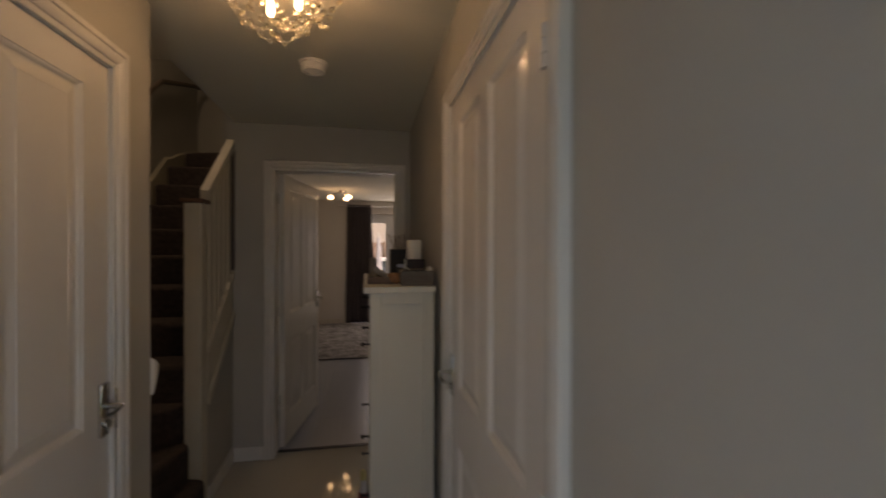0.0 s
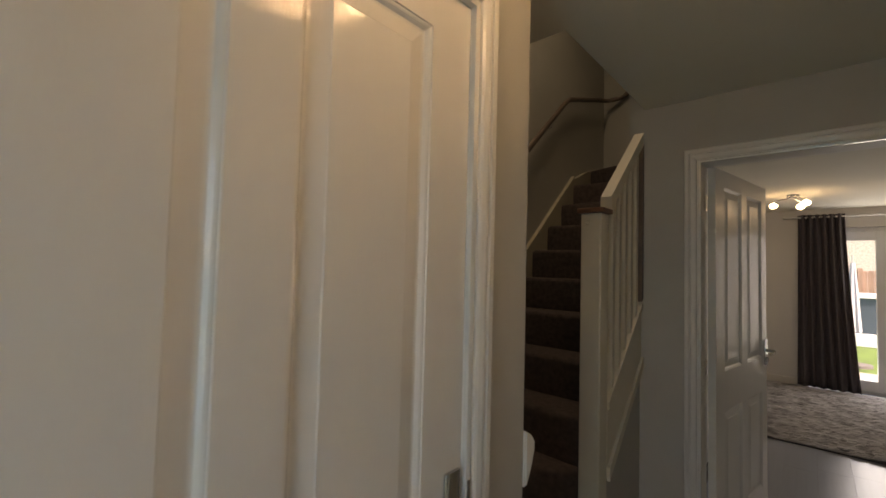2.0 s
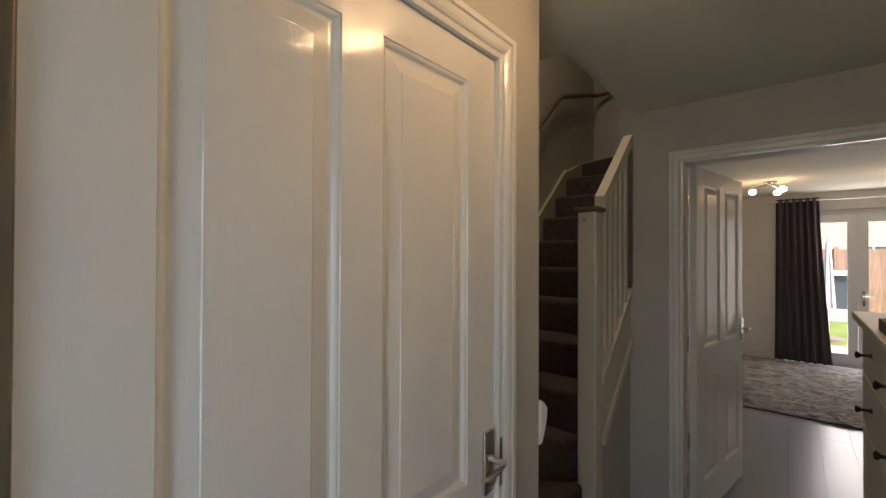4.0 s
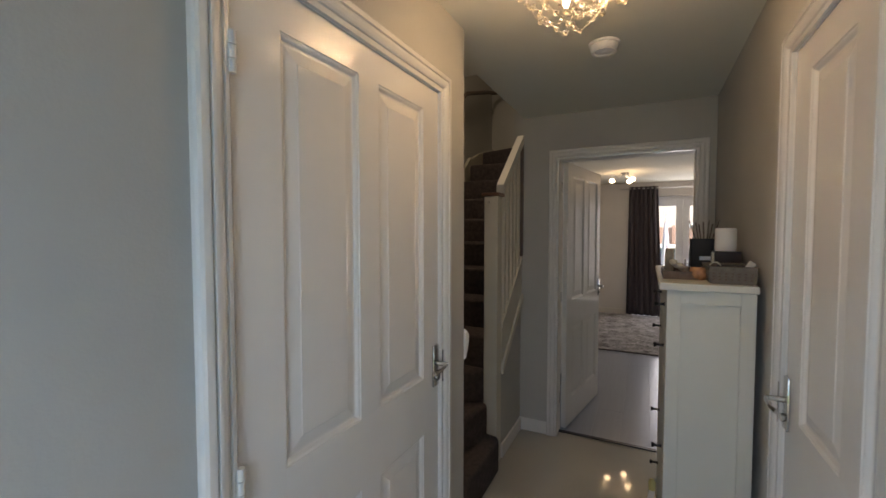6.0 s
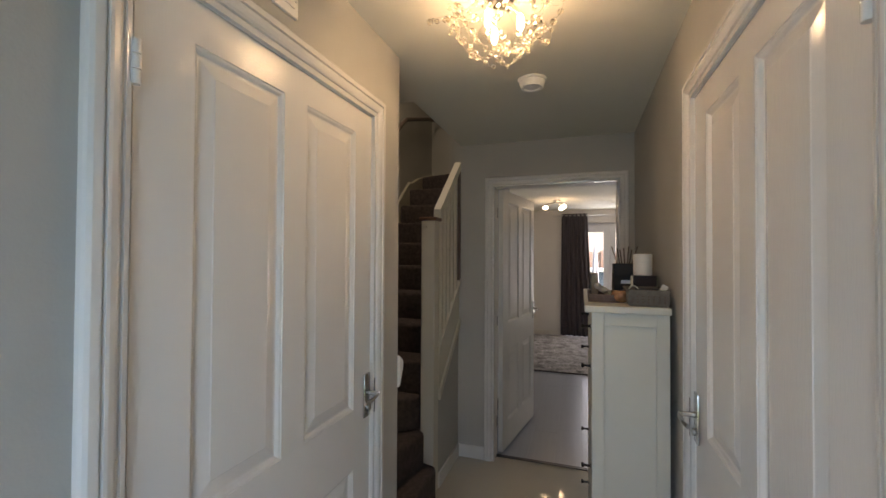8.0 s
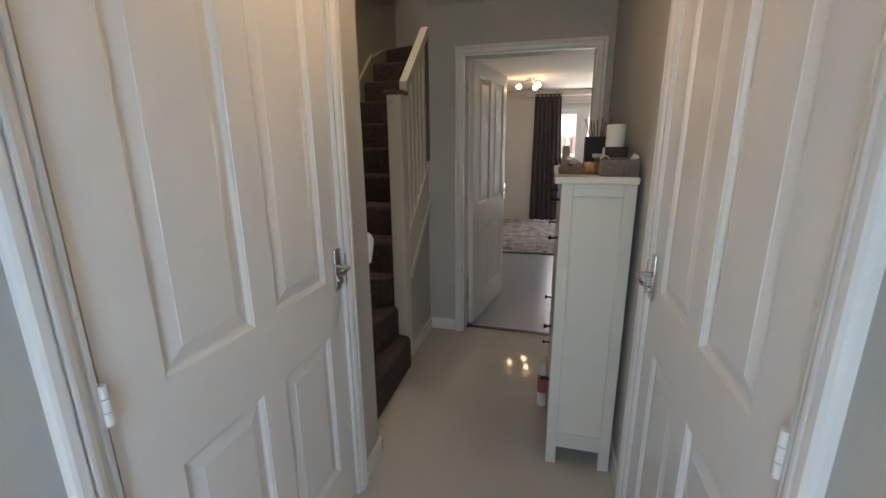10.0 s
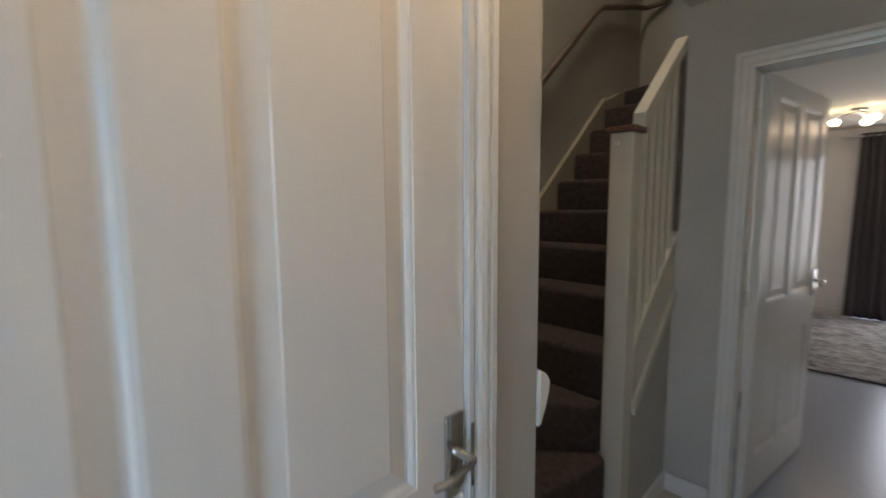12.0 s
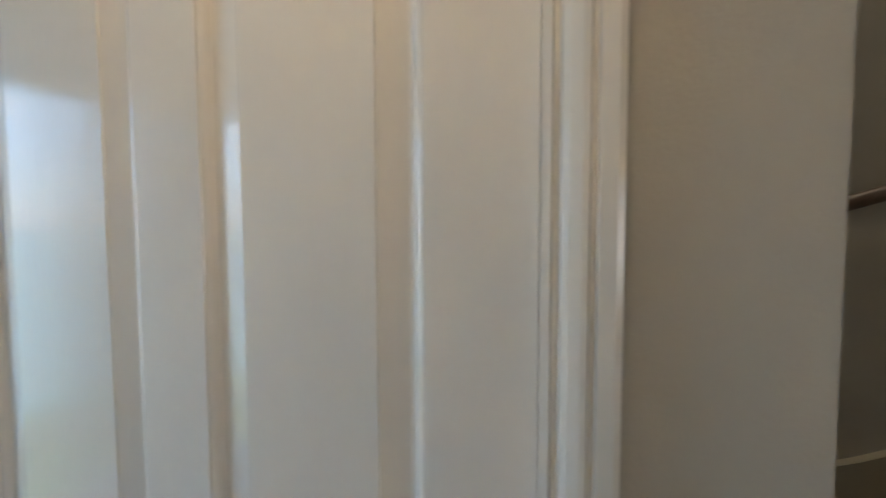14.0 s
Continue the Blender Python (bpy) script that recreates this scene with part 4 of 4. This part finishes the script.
# a plain rimmed box stands in for a garden trampoline
gb = thing("trampoline_stand_in", "dark blue box with white rims, standing in for a trampoline", "storage box", Matrix.Translation((0.45, 15.6, GZ)))
part("body", box(bmesh.new(), -1.0, 0.75, -0.45, 0.45, 0.30, 1.12, 0.01), M_NAVY, gb)
part("rim", box(bmesh.new(), -1.05, 0.8, -0.5, 0.5, 1.12, 1.22, 0.01), M_UPVC, gb, "white upper rim")
part("plinth", box(bmesh.new(), -1.02, 0.77, -0.47, 0.47, 0, 0.30, 0.01), M_UPVC, gb, "white lower rim")
pa = thing("parasol", "closed pale blue garden parasol on a pole", "parasol", Matrix.Translation((0.40, 12.0, GZ)))
part("base", lathe(bmesh.new(), [(0.24, 0), (0.24, 0.05), (0.05, 0.08)], 20), M_ROOF, pa)
part("pole", rod(bmesh.new(), (0, 0, 0.08), (0, 0, 2.0), 0.02), M_SILVER, pa)
bm = bmesh.new()
lathe(bm, [(0.10, 0.62), (0.085, 0.9), (0.06, 1.4), (0.03, 1.85), (0.0, 1.9)], 20)
for v in bm.verts:
    a = math.atan2(v.co.y, v.co.x)
    k = 1 + 0.22 * math.sin(a * 6)
    v.co.x, v.co.y = v.co.x * k, v.co.y * k
part("canopy", bm, M_PARASOL, pa, "folded pale blue canopy", True)
hs = thing("house", "pink brick neighbouring house beyond the garden fence", "house", Matrix.Translation((0, 30, GZ)))
part("wall", boxes((-7, 9, 0, 8, 0, 5.2)), M_BRICK, hs)
bm = prism(bmesh.new(), [(-0.4, 5.2), (8.4, 5.2), (4, 8.0)], 17, Matrix(((0, 0, 1, -7.5), (1, 0, 0, 0), (0, 1, 0, 0), (0, 0, 0, 1))))
part("roof", bm, M_ROOF, hs)
for x in (-5, -1.5, 2.2, 5.5):
    for z in (0.9, 3.4):
        w = part("window", boxes((x, x + 1.3, -0.05, 0.02, z, z + 1.2), bevel=0.01), M_UPVC, hs)
        part("pane", boxes((x + 0.08, x + 0.61, -0.056, -0.0505, z + 0.08, z + 1.12), (x + 0.69, x + 1.22, -0.056, -0.0505, z + 0.08, z + 1.12)), M_NAVY, w)

# ---------------------------------------------------------------- toilet room behind the closed door
WX = -1.70
tw = thing("towel_radiator", "white ladder towel radiator on the toilet wall", "radiator", Matrix.Translation((WX, 0, 0)))
for y in (1.415, 1.735):
    part("upright", rod(bmesh.new(), (0.045, y, 0.12), (0.045, y, 0.965), 0.016, None, 14), M_PLASTIC, tw, "", True)
    part("bracket", rod(bmesh.new(), (0.0, y, 0.94), (0.045, y, 0.94), 0.008), M_CHROME, tw)
for i in range(20):
    z = 0.16 + i * 0.04
    if i in (6, 13):
        continue
    part("rung", rod(bmesh.new(), (0.045, 1.415, z), (0.045, 1.735, z), 0.010, None, 10), M_PLASTIC, tw, "", True)
tl = thing("towel", "dark brown towel folded over the towel radiator", "towel", Matrix.Translation((WX, 0, 0)))
bm = bmesh.new()
prof = [(0.030, 0.70), (0.029, 0.94), (0.045, 0.962), (0.061, 0.94), (0.064, 0.75), (0.066, 0.64)]
rows = [[bm.verts.new((x + 0.003 * math.sin(j * 1.3 + k), 1.455 + j * 0.024, z)) for j in range(11)] for k, (x, z) in enumerate(prof)]
for a, b in zip(rows, rows[1:]):
    for j in range(10):
        bm.faces.new((a[j], a[j + 1], b[j + 1], b[j]))
o = part("cloth", bm, M_TOWEL, tl, "", True)
o.modifiers.new("thickness", "SOLIDIFY").thickness = 0.008
ht = thing("fan_heater", "cream wall-mounted electric fan heater", "heater", Matrix.Translation((WX, 0.56, 1.93)))
part("body", box(bmesh.new(), 0, 0.11, 0, 0.42, 0, 0.20, 0.018, 3), M_PLASTIC, ht, "", True)
part("seam", boxes((0.1101, 0.1115, 0.02, 0.40, 0.128, 0.132)), M_BASKET, ht, "thin dark seam")
part("pull_switch", rod(bmesh.new(), (0.05, 0.38, 0.20), (0.05, 0.38, 0.225), 0.02, 0.016, 14), M_PLASTIC, ht)
wc = thing("toilet", "white ceramic toilet with cistern and closed lid", "toilet", Matrix.Translation((-1.17, 0.52, 0)))
part("cistern", box(bmesh.new(), -0.18, 0.18, 0.002, 0.17, 0.42, 0.86, 0.02, 3), M_CERAMIC, wc, "", True)
part("cistern_lid", box(bmesh.new(), -0.19, 0.19, 0.0, 0.18, 0.861, 0.895, 0.012, 3), M_CERAMIC, wc, "", True)
bm = lathe(bmesh.new(), [(0.12, 0), (0.11, 0.05), (0.11, 0.2), (0.17, 0.36), (0.185, 0.40)], 24, Matrix.Translation((0, 0.40, 0)) @ Matrix.Diagonal((1, 1.25, 1, 1)))
box(bm, -0.1, 0.1, 0.02, 0.35, 0, 0.40, 0.02)
part("bowl", bm, M_CERAMIC, wc, "", True)
part("seat_lid", lathe(bmesh.new(), [(0.188, 0.401), (0.192, 0.41), (0.19, 0.43), (0.17, 0.438), (0.0, 0.44)], 28, Matrix.Translation((0, 0.41, 0)) @ Matrix.Diagonal((1, 1.2, 1, 1))), M_CERAMIC, wc, "", True)
part("flush_button", lathe(bmesh.new(), [(0.02, 0.8955), (0.02, 0.902), (0.0, 0.903)], 14, Matrix.Translation((0.08, 0.09, 0))), M_CHROME, wc)
tp = thing("toilet_roll", "white toilet roll standing on the cistern", "toilet roll", Matrix.Translation((-1.27, 0.62, 0.8955)))
part("paper", lathe(bmesh.new(), [(0.022, 0.001), (0.054, 0), (0.054, 0.1), (0.022, 0.1)], 24), M_PAPER, tp, "", True)
part("core", lathe(bmesh.new(), [(0.0215, 0.001), (0.0215, 0.099)], 16), M_TRAY, tp, "cardboard core")
bs = thing("basin", "small white ceramic wall basin", "basin", Matrix.Translation((-1.36, 2.19, 0.62)))
bm = lathe(bmesh.new(), [(0.06, 0.0), (0.13, 0.06), (0.19, 0.17), (0.20, 0.20), (0.185, 0.205), (0.15, 0.12), (0.05, 0.06), (0.0, 0.055)], 28, Matrix.Translation((0, -0.17, 0)) @ Matrix.Diagonal((1, 0.85, 1, 1)))
part("bowl", bm, M_CERAMIC, bs, "", True)
part("pedestal_bracket", box(bmesh.new(), -0.1, 0.1, -0.12, -0.001, 0.05, 0.2, 0.02), M_CERAMIC, bs)
part("tap", sweep(bmesh.new(), [(0, -0.035, 0.2), (0, -0.035, 0.29), (0, -0.07, 0.31), (0, -0.12, 0.29)], 0.01, 0.01), M_CHROME, bs, "chrome tap", True)

# ---------------------------------------------------------------- floor pieces
# laminate planks along the walk, seen through the doorway
rng = random.Random(2)
plank_meshes = {}
for i in range(17):
    x = -1.10 + i * 0.193
    y = YF + 0.107 - rng.uniform(0, 0.9)
    while y < 6.6:
        y0, y1 = max(y, YF + 0.107), y + 1.28
        if y1 > y0 + 0.05 and (x > -0.77 or y0 > 5.72):
            key = round(y1 - y0, 3)
            if key not in plank_meshes:
                bm = box(bmesh.new(), 0.0003, 0.1927, 0.0003, key - 0.0003, -0.0119, 0.0, 0.0008, 1)
                o = part("plank", bm, M_LAM, LAM)
                plank_meshes[key] = o.data
            else:
                o = new("plank", plank_meshes[key])
                o.parent = LAM
            o.location = (x, y0, 0)
        y += 1.28
slab = None
for i in range(9):
    for j in range(4):
        if slab is None:
            o = part("slab", box(bmesh.new(), 0.004, 0.594, 0.004, 0.514, 0.0, 0.02, 0.004), M_SLAB, patio)
            slab = o.data
        else:
            o = new("slab", slab)
            o.parent = patio
        o.location = (-2.2 + i * 0.6, YB + 0.28 + j * 0.52, GZ + 0.021)
